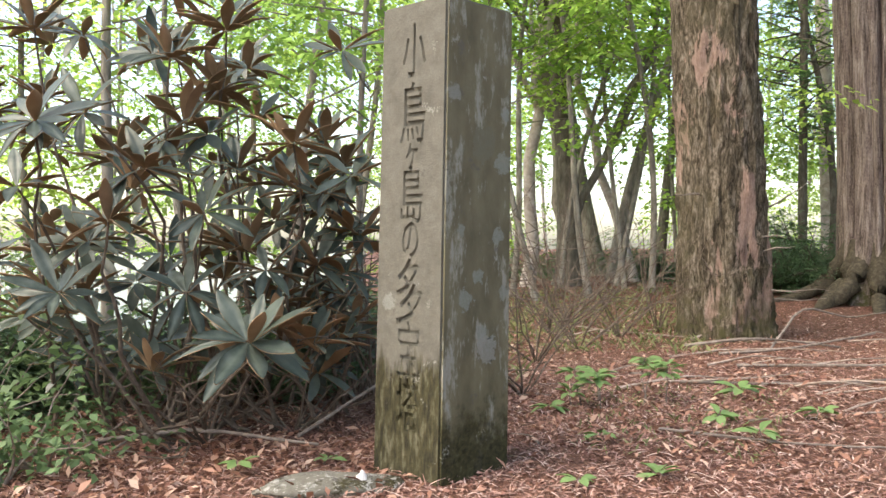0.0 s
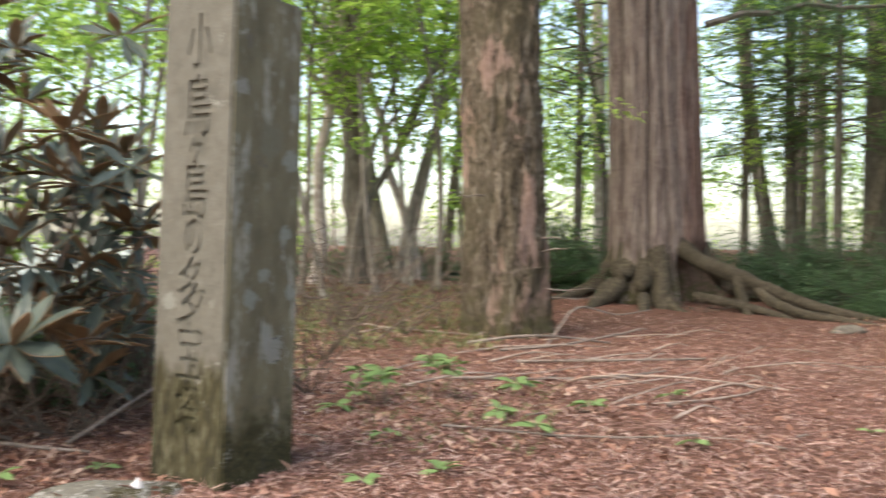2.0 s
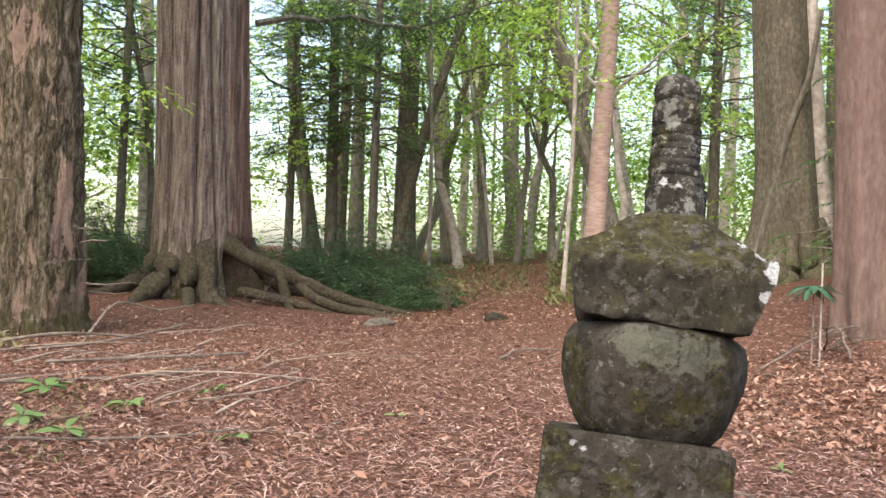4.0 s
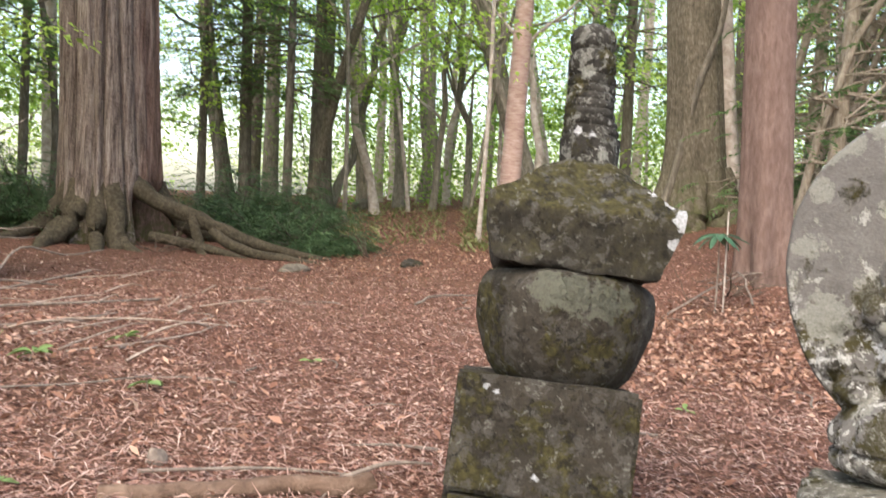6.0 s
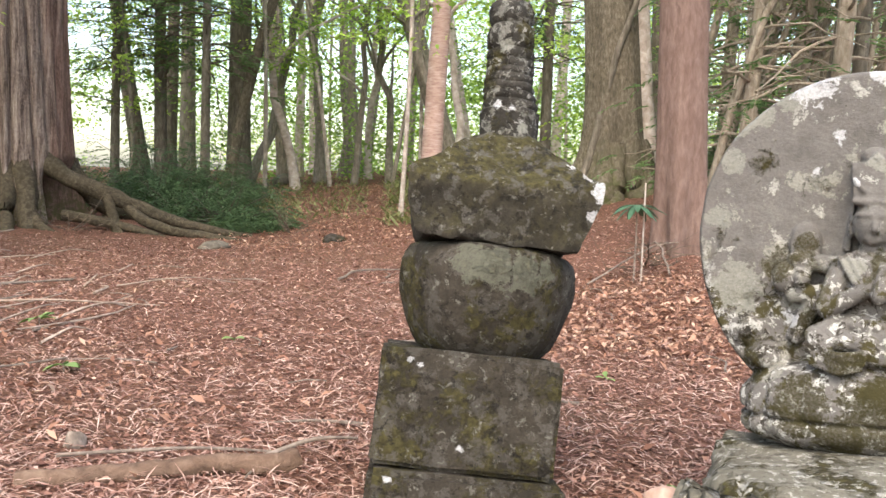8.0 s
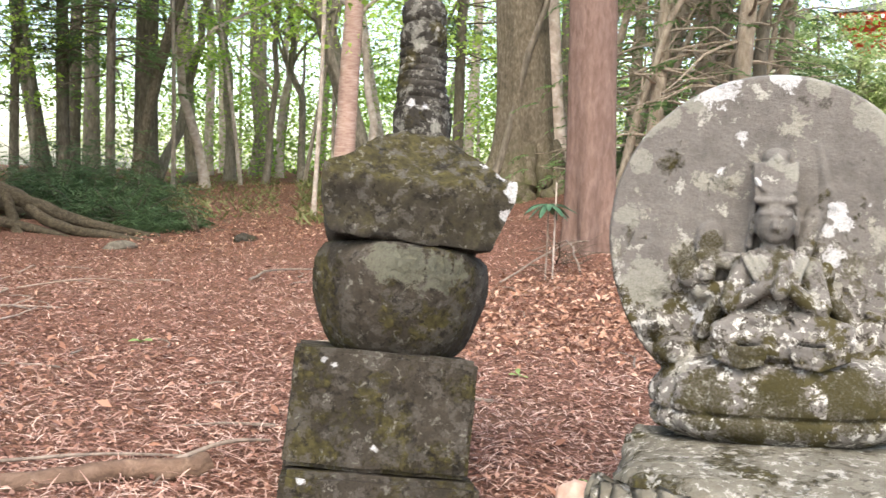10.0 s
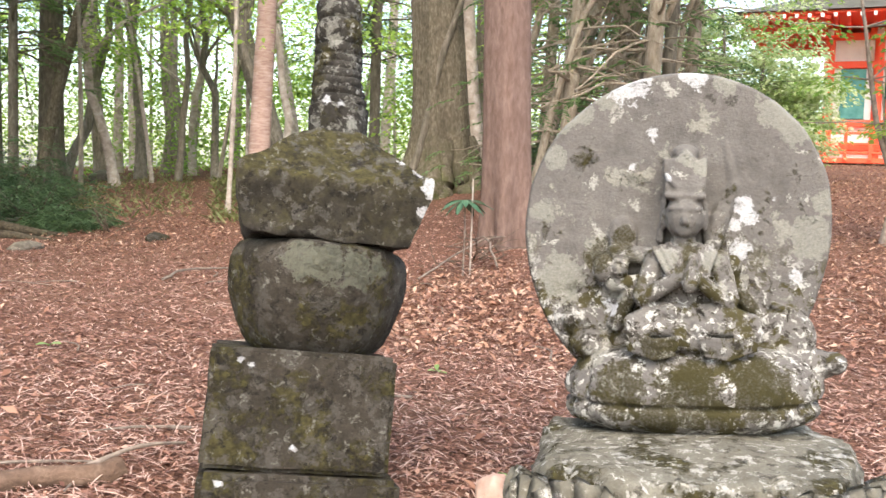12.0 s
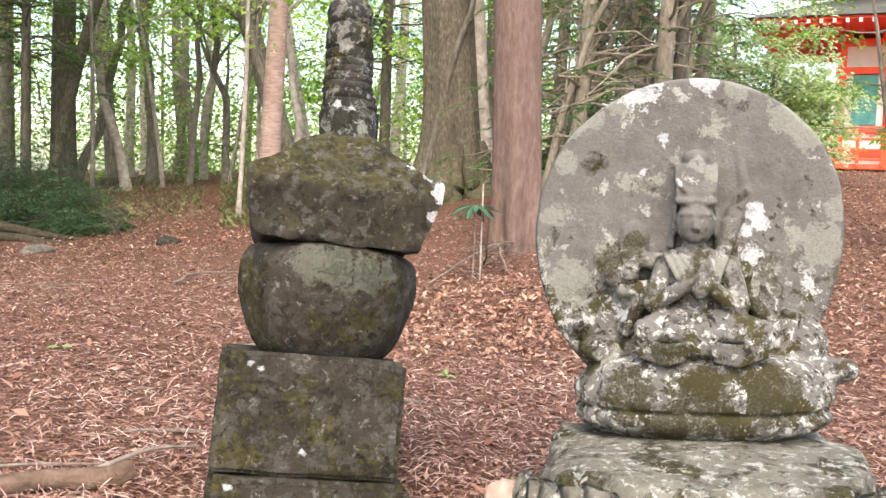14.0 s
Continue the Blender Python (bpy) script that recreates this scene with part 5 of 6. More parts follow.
# ---- the leaning stems beside the cypress ----
def leaning_stem(az, d, run, rise, r, seed):
    """A bent trunk that leans along the view's breadth, with bare hanging twigs."""
    rng = np.random.default_rng(seed)
    X, Y = polar(az, d)
    ex, ey = math.cos(radians(az)), -math.sin(radians(az))
    t = thing("leaning_tree", X, Y, lift(X, Y), "thin leaning grey-brown trunk with many bare twigs", "tree", "leaning trees")
    pts = []
    for k in range(10):
        u = k / 9
        q = run * (0.25 * u + 0.75 * u * u) + 0.05 * rng.normal()
        pts.append(Vector((ex * q, ey * q, -0.05 + rise * (1.15 * u - 0.15 * u * u))) + Vector(rng.normal(0, 0.03, 3)))
    obj("trunk", *tube(pts, [r * (1 - 0.07 * k) for k in range(10)], 8, 0.15), BARK_THICKET, t)
    for i in range(16):
        k = int(rng.integers(2, 10))
        g = rng.uniform(-0.4, 1.3)
        q = limb_path(pts[k], (ex * g, ey * g + rng.normal(0, 0.3), rng.uniform(-0.1, 0.9)), rng.uniform(0.7, 1.9), rng, 6, -0.04)
        obj("twig", *tube(q, [r * 0.3, r * 0.26, r * 0.22, r * 0.17, r * 0.12, r * 0.08, r * 0.04], 5), BARK_THICKET, t)


for i, (az, d, run, rise, r) in enumerate(((63.6, 12.5, 1.6, 5.0, 0.07), (64.8, 11.0, 2.2, 4.6, 0.055), (65.6, 13.0, 2.8, 5.2, 0.075), (66.6, 11.6, 1.9, 4.8, 0.05), (67.6, 12.6, 3.0, 4.8, 0.07), (68.8, 11.2, 2.4, 4.4, 0.05), (70.0, 12.4, 2.0, 5.0, 0.065), (62.4, 15.0, 2.4, 5.6, 0.08), (71.6, 12.0, 1.6, 4.6, 0.05), (65.0, 15.0, 3.6, 5.4, 0.07))):
    leaning_stem(az, d, run, rise, r, 820 + i)

# ---- the rhododendron ----
n_ = Nodes("rhododendron_leaf_top")
RH_TOP = n_.done(n_.ramp(n_.noise(14, 4), [(0.3, (0.055, 0.072, 0.054)), (0.6, (0.10, 0.122, 0.095)), (0.8, (0.155, 0.175, 0.145))]), 0.33, n_.noise(60, 3, (1, 4, 1)), 0.2, 0.002, spec=0.35, through=0.2)
n_ = Nodes("rhododendron_leaf_felt")
RH_FELT = n_.done(n_.ramp(n_.noise(10, 4), [(0.3, (0.36, 0.22, 0.12)), (0.7, (0.50, 0.335, 0.20))]), 0.9, through=0.5)


def blade(L, W, droop, fold, thick=0.0025):
    """A long leathery leaf along +X: green above, brown felt below."""
    st = 8
    vs, fs, ms = [], [], []
    for lay in (0, 1):
        for i in range(st + 1):
            u = i / st
            w = W * 0.5 * (math.sin(math.pi * min(1, u * 0.93 + 0.05)) ** 0.75) * (0.55 + 0.75 * u if u < 0.6 else 1.0)
            if u < 0.09:
                w = W * 0.05
            x, z = L * u, -droop * L * u * u - lay * thick
            for s in (-1, 0, 1):
                vs.append((x, s * w, z + fold * abs(s) * w))
    m = 3 * (st + 1)
    for i in range(st):
        for k in (0, 1):
            a = 3 * i + k
            fs += [(a, a + 3, a + 4, a + 1), (m + a, m + a + 1, m + a + 4, m + a + 3)]
            ms += [0, 1]
        for a in (3 * i, 3 * i + 2):
            fs.append((a, a + 3, m + a + 3, m + a))
            ms.append(1)
    return vs, fs, ms


def leaf_data(L, W, droop, fold, top=RH_TOP, under=RH_FELT):
    vs, fs, ms = blade(L, W, droop, fold)
    me = bpy.data.meshes.new("leaf")
    me.from_pydata(vs, [], fs)
    me.materials.append(top)
    me.materials.append(under)
    me.polygons.foreach_set("material_index", ms)
    me.polygons.foreach_set("use_smooth", [True] * len(fs))
    return me


BARK_STEM = bark_mat("brown_stem", (0.06, 0.045, 0.034), (0.12, 0.092, 0.07), (0.2, 0.16, 0.125), 30, (1, 1, 1), 0.004)
LEAVES = [leaf_data(0.20, 0.056, 0.22, 0.25), leaf_data(0.22, 0.058, 0.08, 0.3), leaf_data(0.18, 0.053, 0.35, 0.15), leaf_data(0.165, 0.056, -0.1, 0.35)]


def rosette(kind, rng, n):
    """Leaf poses round a shoot's tip; kind 0: spread leaves, 1: upright young leaves."""
    out = []
    for k in range(n):
        a = 137.5 * k + rng.uniform(-12, 12)
        el = (rng.uniform(25, 65) if k < n * 0.5 else rng.uniform(-25, 20)) if kind else (rng.uniform(-28, 12) if k < n * 0.65 else rng.uniform(15, 55))
        out.append((pose(0, 0, 0, 0, 0, a) @ pose(0.012, 0, 0, rng.uniform(-18, 18), -el, 0), int(rng.integers(0, 4)), rng.uniform(0.8, 1.15)))
    return out


rng = np.random.default_rng(31)
BX, BY = -1.0, 4.2
bush = thing("rhododendron_bush", BX, BY, lift(BX, BY), "large rhododendron with long grey-green leaves and brown felted undersides", "bush")
ROSETTES = [(-11.6, 3.45, 0.47, 0), (-16.1, 3.9, 1.56, 1), (-12.9, 4.0, 1.7, 1), (-9.0, 3.8, 1.22, 1), (-20.8, 3.7, 1.3, 0), (-23.4, 3.6, 1.25, 0), (-14.2, 3.75, 0.94, 0), (-19.5, 3.65, 0.9, 1), (-22.1, 3.75, 0.64, 0), (-17.5, 3.8, 1.11, 1), (-10.6, 4.0, 0.71, 0), (-7.6, 4.2, 0.73, 1), (-5.9, 4.2, 1.18, 1), (-23.4, 4.2, 1.7, 1), (-15.2, 3.8, 0.63, 0), (-13.3, 4.1, 1.47, 1), (-16.5, 4.0, 1.24, 0), (-8.3, 4.1, 1.04, 0), (-12.3, 4.2, 1.15, 1), (-24.3, 3.8, 1.03, 0)]
tips = [(Vector((*polar(a, d), z)), k, True) for a, d, z, k in ROSETTES]
for i in range(96):
    a, d = rng.uniform(-28, -5), rng.uniform(3.95, 5.3)
    tips.append((Vector((*polar(a, d), (0.3 + 1.85 * rng.uniform(0, 1) ** 1.55) * (1 if a < -8 else 0.8))), int(rng.uniform(0, 1) < 0.45), False))
for i in range(14):
    a, d = rng.uniform(-10.5, -4.8), rng.uniform(4.2, 5.2)
    tips.append((Vector((*polar(a, d), rng.uniform(0.35, 1.25))), i % 2, False))
base = Vector((BX, BY, lift(BX, BY)))
far_v, far_f, far_m = [], [], []
for i, (tip, kind, front) in enumerate(tips):
    foot = Vector(rng.normal(0, 0.22, 3)) * 1.0
    foot.z = -0.03
    foot.x += (tip.x - BX) * 0.72
    foot.y += 0.2 + (tip.y - BY) * 0.5
    mid = foot.lerp(tip - base, 0.5) + Vector(rng.normal(0, 0.22, 3)) + Vector((0, 0.15, -0.12))
    pts = []
    for j in range(9):
        u = j / 8
        pts.append(foot * (1 - u) ** 2 + mid * 2 * u * (1 - u) + (tip - base) * u * u + Vector(rng.normal(0, 0.012, 3)) * (1 if 0 < j < 8 else 0))
    if front or i % 5 == 0:
        obj("stem", *tube(pts, [0.0125 - 0.001 * j for j in range(9)], 6, 0.2), BARK_STEM, bush)
    tilt = pose(0, 0, 0, rng.uniform(5, 35), rng.uniform(-22, 22), 0) if not kind else pose(0, 0, 0, rng.uniform(-12, 15), rng.uniform(-15, 15), 0)
    if i == 0:
        tilt = pose(0, 0, 0, 24, 8, 0)
    m0 = Matrix.Translation(tip - base) @ tilt @ pose(0, 0, 0, 0, 0, rng.uniform(0, 360))
    for m, v, s in rosette(kind, rng, 22 if i == 0 else int(rng.integers(11, 16))):
        s *= 1.2 if i == 0 else 0.98 if kind else 0.92
        mm = m0 @ m @ Matrix.Diagonal((s, s, s, 1))
        if front:
            lf = new("leaf", LEAVES[v])
            lf.parent = bush
            lf.matrix_local = mm
        else:
            me = LEAVES[v]
            o = len(far_v)
            far_v += [mm @ q.co for q in me.vertices]
            far_f += [tuple(o + t for t in p.vertices) for p in me.polygons]
            far_m += [p.material_index for p in me.polygons]
ob = obj("foliage", far_v, far_f, RH_TOP, bush)
ob.data.materials.append(RH_FELT)
ob.data.polygons.foreach_set("material_index", far_m)


for i, (az, d, w, h) in enumerate(((-24, 6.2, 0.8, 0.7), (-18.5, 5.8, 0.8, 0.75), (-13, 5.7, 0.8, 0.8), (-8, 5.8, 0.8, 0.85), (-28, 5.0, 0.5, 0.6))):
    conifer_bush(az, d, w, h, 340 + i)

# ---- small shrubs, twigs, seedlings ----
LEAF_SHRUB = leaf_mat("shrub_leaves", (0.06, 0.105, 0.04), (0.10, 0.165, 0.065), (0.16, 0.24, 0.10), 0.35)


def leafy_shrub(az, d, w, h, leaf, size, stems, per, seed, label, name="leafy_shrub"):
    rng = np.random.default_rng(seed)
    X, Y = polar(az, d)
    t = thing(name, X, Y, lift(X, Y), label, "shrub", "small shrubs")
    cs = []
    for i in range(stems):
        a = rng.uniform(0, 2 * math.pi)
        pts = limb_path((0, 0, -0.02), (w * math.cos(a), w * math.sin(a), h * rng.uniform(0.6, 1.1)), math.hypot(w, h) * rng.uniform(0.6, 1), rng, 6)
        obj("stem", *tube(pts, [0.007, 0.006, 0.005, 0.004, 0.003, 0.002, 0.0015], 5), TWIG if leaf else BARK_STEM, t)
        for k in (2, 3, 4) if not leaf else ():
            side = limb_path(pts[k], (rng.normal(), rng.normal(), rng.uniform(0, 0.8)), 0.35 * math.hypot(w, h) * rng.uniform(0.5, 1), rng, 4)
            obj("stem", *tube(side, [0.004, 0.0035, 0.003, 0.002, 0.001], 4), BARK_STEM, t)
        cs += pts[2:]
    if leaf:
        leaf_cloud("foliage", *sprays(np.array(cs), np.full(len(cs), 0.09 + 0.1 * w), per, size, 0.5, 0.2, rng), leaf, t)
    return t


for i, (az, d, w, h, st, per, sz) in enumerate(((-25, 3.6, 0.3, 0.45, 8, 8, 0.045), (-22.5, 3.7, 0.3, 0.36, 7, 8, 0.045), (-27, 4.1, 0.4, 0.6, 9, 9, 0.05), (-20, 3.9, 0.25, 0.25, 6, 7, 0.04), (-26, 6.0, 0.7, 1.4, 10, 18, 0.06), (-24, 5.4, 0.5, 1.0, 9, 14, 0.05), (-17, 4.9, 0.5, 0.6, 8, 10, 0.05))):
    leafy_shrub(az, d, w, h, LEAF_SHRUB, sz, st, per, 500 + i, "low shrub with small fresh green leaves")
for i, (az, d, w, h, st) in enumerate(((4.8, 5.2, 0.6, 0.9, 7), (5.6, 7.0, 1.1, 1.3, 9), (8.2, 7.8, 1.2, 1.5, 9), (10.6, 8.6, 0.9, 1.4, 8), (6.4, 8.8, 1.1, 1.7, 9), (-3.6, 4.6, 0.4, 1.5, 12), (-5.2, 4.9, 0.6, 1.3, 12), (7.5, 9.5, 1.0, 1.4, 12), (12.8, 9.0, 0.4, 1.6, 7), (61.6, 7.6, 0.8, 0.25, 10), (40.5, 12.0, 0.5, 0.5, 8), (-14, 4.0, 0.7, 0.5, 12), (-9, 4.2, 0.7, 0.6, 12), (28.0, 11.6, 0.6, 0.3, 6))):
    leafy_shrub(az, d, w, h, None, 0, st, 0, 530 + i, "bare grey twigs of a leafless shrub", "bare_shrub")


def seedling(x, y, h, n, L, seed, label="bright green seedling growing from the litter", leaf=LEAF_HERB):
    rng = np.random.default_rng(seed)
    t = thing("seedling", x, y, lift(x, y), label, "plant", "seedlings")
    stem = limb_path((0, 0, -0.02), (rng.normal(0, 0.1), rng.normal(0, 0.1), 1), h + 0.02, rng, 4)
    obj("stem", *tube(stem, [0.004, 0.0035, 0.003, 0.0025, 0.002], 5), TWIG, t)
    for k in range(n):
        a = 137.5 * k + rng.uniform(-20, 20)
        el = rng.uniform(-10, 35)
        m = Matrix.Translation(stem[4] - Vector((0, 0, 0.3 * h * rng.uniform(0, 1)))) @ pose(0, 0, 0, 0, 0, a) @ pose(0.01, 0, 0, rng.uniform(-20, 20), -el, 0)
        vs, fs, ms = blade(L * rng.uniform(0.7, 1.2), L * 0.5, 0.25, 0.3, 0.001)
        lf = obj("leaf", [m @ Vector(v) for v in vs], fs, leaf, t)
    return t


PLANTS = ((0.70, 4.75, 0.26, 11, 0.08), (0.80, 4.9, 0.2, 9, 0.08), (1.05, 4.85, 0.34, 12, 0.08), (1.30, 3.83, 0.08, 7, 0.08), (0.76, 3.2, 0.06, 7, 0.07), (0.45, 3.15, 0.04, 5, 0.06), (0.62, 3.8, 0.06, 6, 0.06),
          (1.7, 4.3, 0.07, 7, 0.09), (1.55, 4.9, 0.08, 8, 0.1), (0.5, 4.6, 0.06, 7, 0.08), (-0.75, 3.35, 0.08, 6, 0.06), (-0.45, 3.5, 0.05, 5, 0.05), (1.9, 3.6, 0.05, 6, 0.07), (2.3, 4.6, 0.06, 6, 0.07), (2.1, 1.75, 0.02, 3, 0.03),
          (2.3, 1.12, 0.03, 5, 0.035), (2.2, 0.95, 0.035, 5, 0.03), (3.6, 1.4, 0.04, 5, 0.05), (4.6, 0.75, 0.07, 7, 0.08), (4.2, 3.0, 0.05, 5, 0.05), (3.4, 2.0, 0.03, 4, 0.04), (0.95, 2.6, 0.03, 4, 0.04), (2.9, 3.8, 0.04, 4, 0.05), (1.2, 4.2, 0.07, 7, 0.08), (0.64, 4.7, 0.13, 9, 0.07), (0.78, 4.66, 0.24, 10, 0.075), (1.12, 4.75, 0.3, 12, 0.07), (1.0, 4.74, 0.28, 10, 0.075))
for i, (x, y, h, n, L) in enumerate(PLANTS):
    seedling(x, y, h * 0.75, n, L * 1.15, 600 + i)
n_ = Nodes("sapling_leaf_top")
SAP_TOP = n_.done(n_.ramp(n_.noise(14, 4), [(0.3, (0.025, 0.075, 0.04)), (0.7, (0.05, 0.125, 0.065))]), 0.5, spec=0.4)
SAP_LEAF = leaf_data(0.19, 0.05, 0.2, 0.25, SAP_TOP, SAP_TOP)
X, Y = polar(61.0, 7.0)
sap = thing("rhododendron_sapling", X, Y, lift(X, Y), "young rhododendron with a rosette of dark leaves by a stake", "plant")
obj("stem", *tube([(0, 0, -0.02), (0.01, 0, 0.3), (0, 0, 0.56)], [0.007, 0.006, 0.005], 6), TWIG, sap)
for k in range(14):
    m, v, s = pose(0, 0, 0, 0, 0, 137.5 * k) @ pose(0.01, 0, 0, 0, 32 - 2.6 * k, 0), k % 3, 0.9 + 0.02 * k
    lf = new("leaf", SAP_LEAF)
    lf.parent = sap
    lf.matrix_local = Matrix.Translation((0, 0, 0.56)) @ m @ Matrix.Diagonal((s, s, s, 1))
obj("stake", *tube([(0.02, -0.05, -0.05), (0.02, -0.05, 0.72)], [0.007, 0.006], 6), BARK_PALE, sap)


# ---- logs, sticks, stones ----
def stick(name, pts, r0, r1, mat, label, sides=7, group="fallen sticks", category="stick"):
    p0 = Vector(pts[0])
    path = []
    for i in range(len(pts) - 1):
        for k in range(4):
            path.append(Vector(pts[i]).lerp(Vector(pts[i + 1]), k / 4))
    path.append(Vector(pts[-1]))
    for _ in range(2):
        path = [path[0]] + [(path[i - 1] + path[i] * 2 + path[i + 1]) / 4 for i in range(1, len(path) - 1)] + [path[-1]]
    path = [p + r0 * Vector((2.2 * wob(p, 7, r0), 2.2 * wob(p, 7, r0 + 5), 0)) for p in path]
    vs, fs = tube([p - p0 for p in path], [r0 + (r1 - r0) * i / (len(path) - 1) for i in range(len(path))], sides, 0.25, seed=r0 * 900)
    ob = obj(name, vs, fs, mat)
    ob.location = p0
    return tagged(ob, label, category, group)


def gr(x, y, h=0.0):
    return (x, y, lift(x, y) + h)


LOG_WOOD = bark_mat("stripped_log_wood", (0.07, 0.045, 0.032), (0.155, 0.102, 0.074), (0.24, 0.17, 0.125), 22, (1, 1, 1), 0.02)
stick("fallen_log", [gr(1.10, 2.36, 0.005), gr(1.32, 2.24, 0.012), gr(1.5, 2.13, 0.018), gr(1.72, 1.985, 0.02)], 0.028, 0.032, LOG_WOOD, "stripped orange-brown log half sunk in the litter", 12, "fallen logs", "log")
for i, (pts, r) in enumerate((([gr(1.68, 2.1, 0.02), gr(1.86, 2.05, 0.05), gr(2.0, 2.02, 0.03)], 0.008), ([gr(1.3, 2.5, 0.02), gr(1.62, 2.28, 0.03), gr(1.78, 2.04, 0.02)], 0.006), ([gr(1.95, 7.6, 0.03), gr(2.5, 7.5, 0.12), gr(3.2, 7.6, 0.03)], 0.015),
                             ([gr(2.1, 7.2, 0.02), gr(2.7, 7.3, 0.04), gr(3.6, 7.9, 0.1)], 0.013), ([gr(2.6, 7.5, 0.02), gr(3.0, 7.9, 0.35), gr(3.5, 8.2, 0.2), gr(3.9, 8.3, 0.25)], 0.011), ([gr(2.0, 6.4, 0.02), gr(2.7, 6.0, 0.03), gr(3.3, 6.1, 0.02)], 0.012),
                             ([gr(0.9, 4.0, 0.02), gr(1.5, 3.7, 0.02), gr(2.0, 3.75, 0.02)], 0.007), ([gr(1.4, 5.6, 0.02), gr(2.1, 5.3, 0.02), gr(2.7, 5.5, 0.02)], 0.01), ([gr(-0.6, 3.9, 0.03), gr(-0.2, 4.3, 0.25), gr(0.0, 4.6, 0.3)], 0.009), ([gr(-1.6, 3.6, 0.02), gr(-1.0, 3.8, 0.08), gr(-0.5, 3.7, 0.03)], 0.012),
                             ([gr(3.4, 3.2, 0.02), gr(3.7, 2.9, 0.03), gr(3.9, 2.95, 0.02)], 0.006), ([gr(5.0, 5.3, 0.03), gr(5.5, 5.6, 0.05), gr(5.9, 5.5, 0.03)], 0.012), ([gr(6.3, 3.2, 0.03), gr(6.7, 3.5, 0.2), gr(7.2, 3.9, 0.05)], 0.009), ([gr(6.0, 3.7, 0.03), gr(6.8, 3.6, 0.15), gr(7.4, 3.5, 0.1)], 0.008))):
    stick("fallen_stick", pts, r, r * 0.5, TWIG, "bare grey stick lying on the litter")
rng = np.random.default_rng(88)
for i in range(70):
    X, Y = polar(rng.uniform(-18, 92), rng.uniform(2.4, 9.5))
    a, l = rng.uniform(0, math.pi), rng.uniform(0.12, 0.45)
    if math.hypot(X - 1.85, Y - 1.5) < 0.5 or math.hypot(X - 2.15, Y - 0.65) < 0.7 or math.hypot(X, Y - 3.42) < 0.45:
        continue
    stick("fallen_stick", [gr(X, Y, 0.012), gr(X + l * 0.5 * math.cos(a), Y + l * 0.5 * math.sin(a), 0.018), gr(X + l * math.cos(a + 0.3), Y + l * math.sin(a + 0.3), 0.012)], rng.uniform(0.003, 0.008), 0.002, TWIG, "short bare stick lying on the litter", 5)


PALE_TWIG = bark_mat("pale_dry_twig", (0.17, 0.125, 0.095), (0.30, 0.235, 0.19), (0.44, 0.37, 0.31), 30, (1, 1, 1), 0.004)
for i in range(34):
    X, Y = polar(rng.uniform(6, 31), rng.uniform(4.6, 9.0))
    a, l = rng.normal(0.1, 0.5), rng.uniform(0.35, 1.1)
    up = rng.uniform(0.01, 0.08)
    stick("fallen_stick", [gr(X, Y, 0.012), gr(X + l * 0.5 * math.cos(a), Y + l * 0.5 * math.sin(a), 0.012 + up), gr(X + l * math.cos(a + 0.25), Y + l * math.sin(a + 0.25), 0.015)], rng.uniform(0.005, 0.011), 0.003, PALE_TWIG, "thin pale stick lying among the litter", 5)


def rock(name, x, y, sx, sy, sz, mat, label, seed, rz=0.0):
    bm = bmesh.new()
    bmesh.ops.create_icosphere(bm, subdivisions=4, radius=1)
    for v in bm.verts:
        k = 1 + 0.22 * wob(v.co, 1.4, seed) + 0.07 * wob(v.co, 4.5, seed)
        v.co = Vector((v.co.x * sx * k, v.co.y * sy * k, max(-0.3, v.co.z) * sz * k))
    ob = part(name, bm, mat)
    ob.matrix_world = pose(x, y, lift(x, y), 0, 0, rz)
    return tagged(ob, label, "stone", "loose stones")


n_ = Nodes("pinkish_stone")
PINK_STONE = n_.done(n_.ramp(n_.noise(20, 6), [(0.3, (0.30, 0.20, 0.16)), (0.7, (0.48, 0.36, 0.30))]), 0.9, n_.noise(60, 5), 0.4, 0.005)
n_ = Nodes("white_stone")
WHITE_STONE = n_.done(n_.ramp(n_.noise(20, 6), [(0.3, (0.45, 0.43, 0.41)), (0.7, (0.65, 0.63, 0.6))]), 0.85, n_.noise(60, 5), 0.4, 0.005)
rock("loose_stone", 2.17, 1.10, 0.055, 0.05, 0.07, PINK_STONE, "pinkish brown stone lying in the litter", 1)
rock("loose_stone", 2.22, 1.03, 0.045, 0.035, 0.03, WHITE_STONE, "small white stone beside the pedestal", 2)
rock("loose_stone", 2.72, 0.13, 0.11, 0.09, 0.06, PINK_STONE, "brown stone half buried in the litter", 3)
rock("flat_stone", -0.37, 3.15, 0.24, 0.13, 0.045, STONE_PED, "flat mossy stone slab at the foot of the pillar", 4, 10)
rock("white_pebble", -0.27, 3.13, 0.022, 0.018, 0.06, WHITE_STONE, "white pebble on the flat mossy stone", 5)
rock("dark_stone", *polar(40.1, 21.5), 0.35, 0.25, 0.22, BARK_DARK, "dark rotten stump far along the path", 6)
rock("dark_stone", *polar(43.0, 11.0), 0.14, 0.1, 0.08, STONE_DARK, "dark stone lying on the path", 7)
rock("dark_stone", *polar(36.0, 10.4), 0.2, 0.12, 0.08, BARK_DARK, "dark rotten piece of wood by the roots", 8)
rock("loose_stone", 1.42, 2.62, 0.035, 0.03, 0.05, TWIG, "small brown stump knob in the litter", 9)

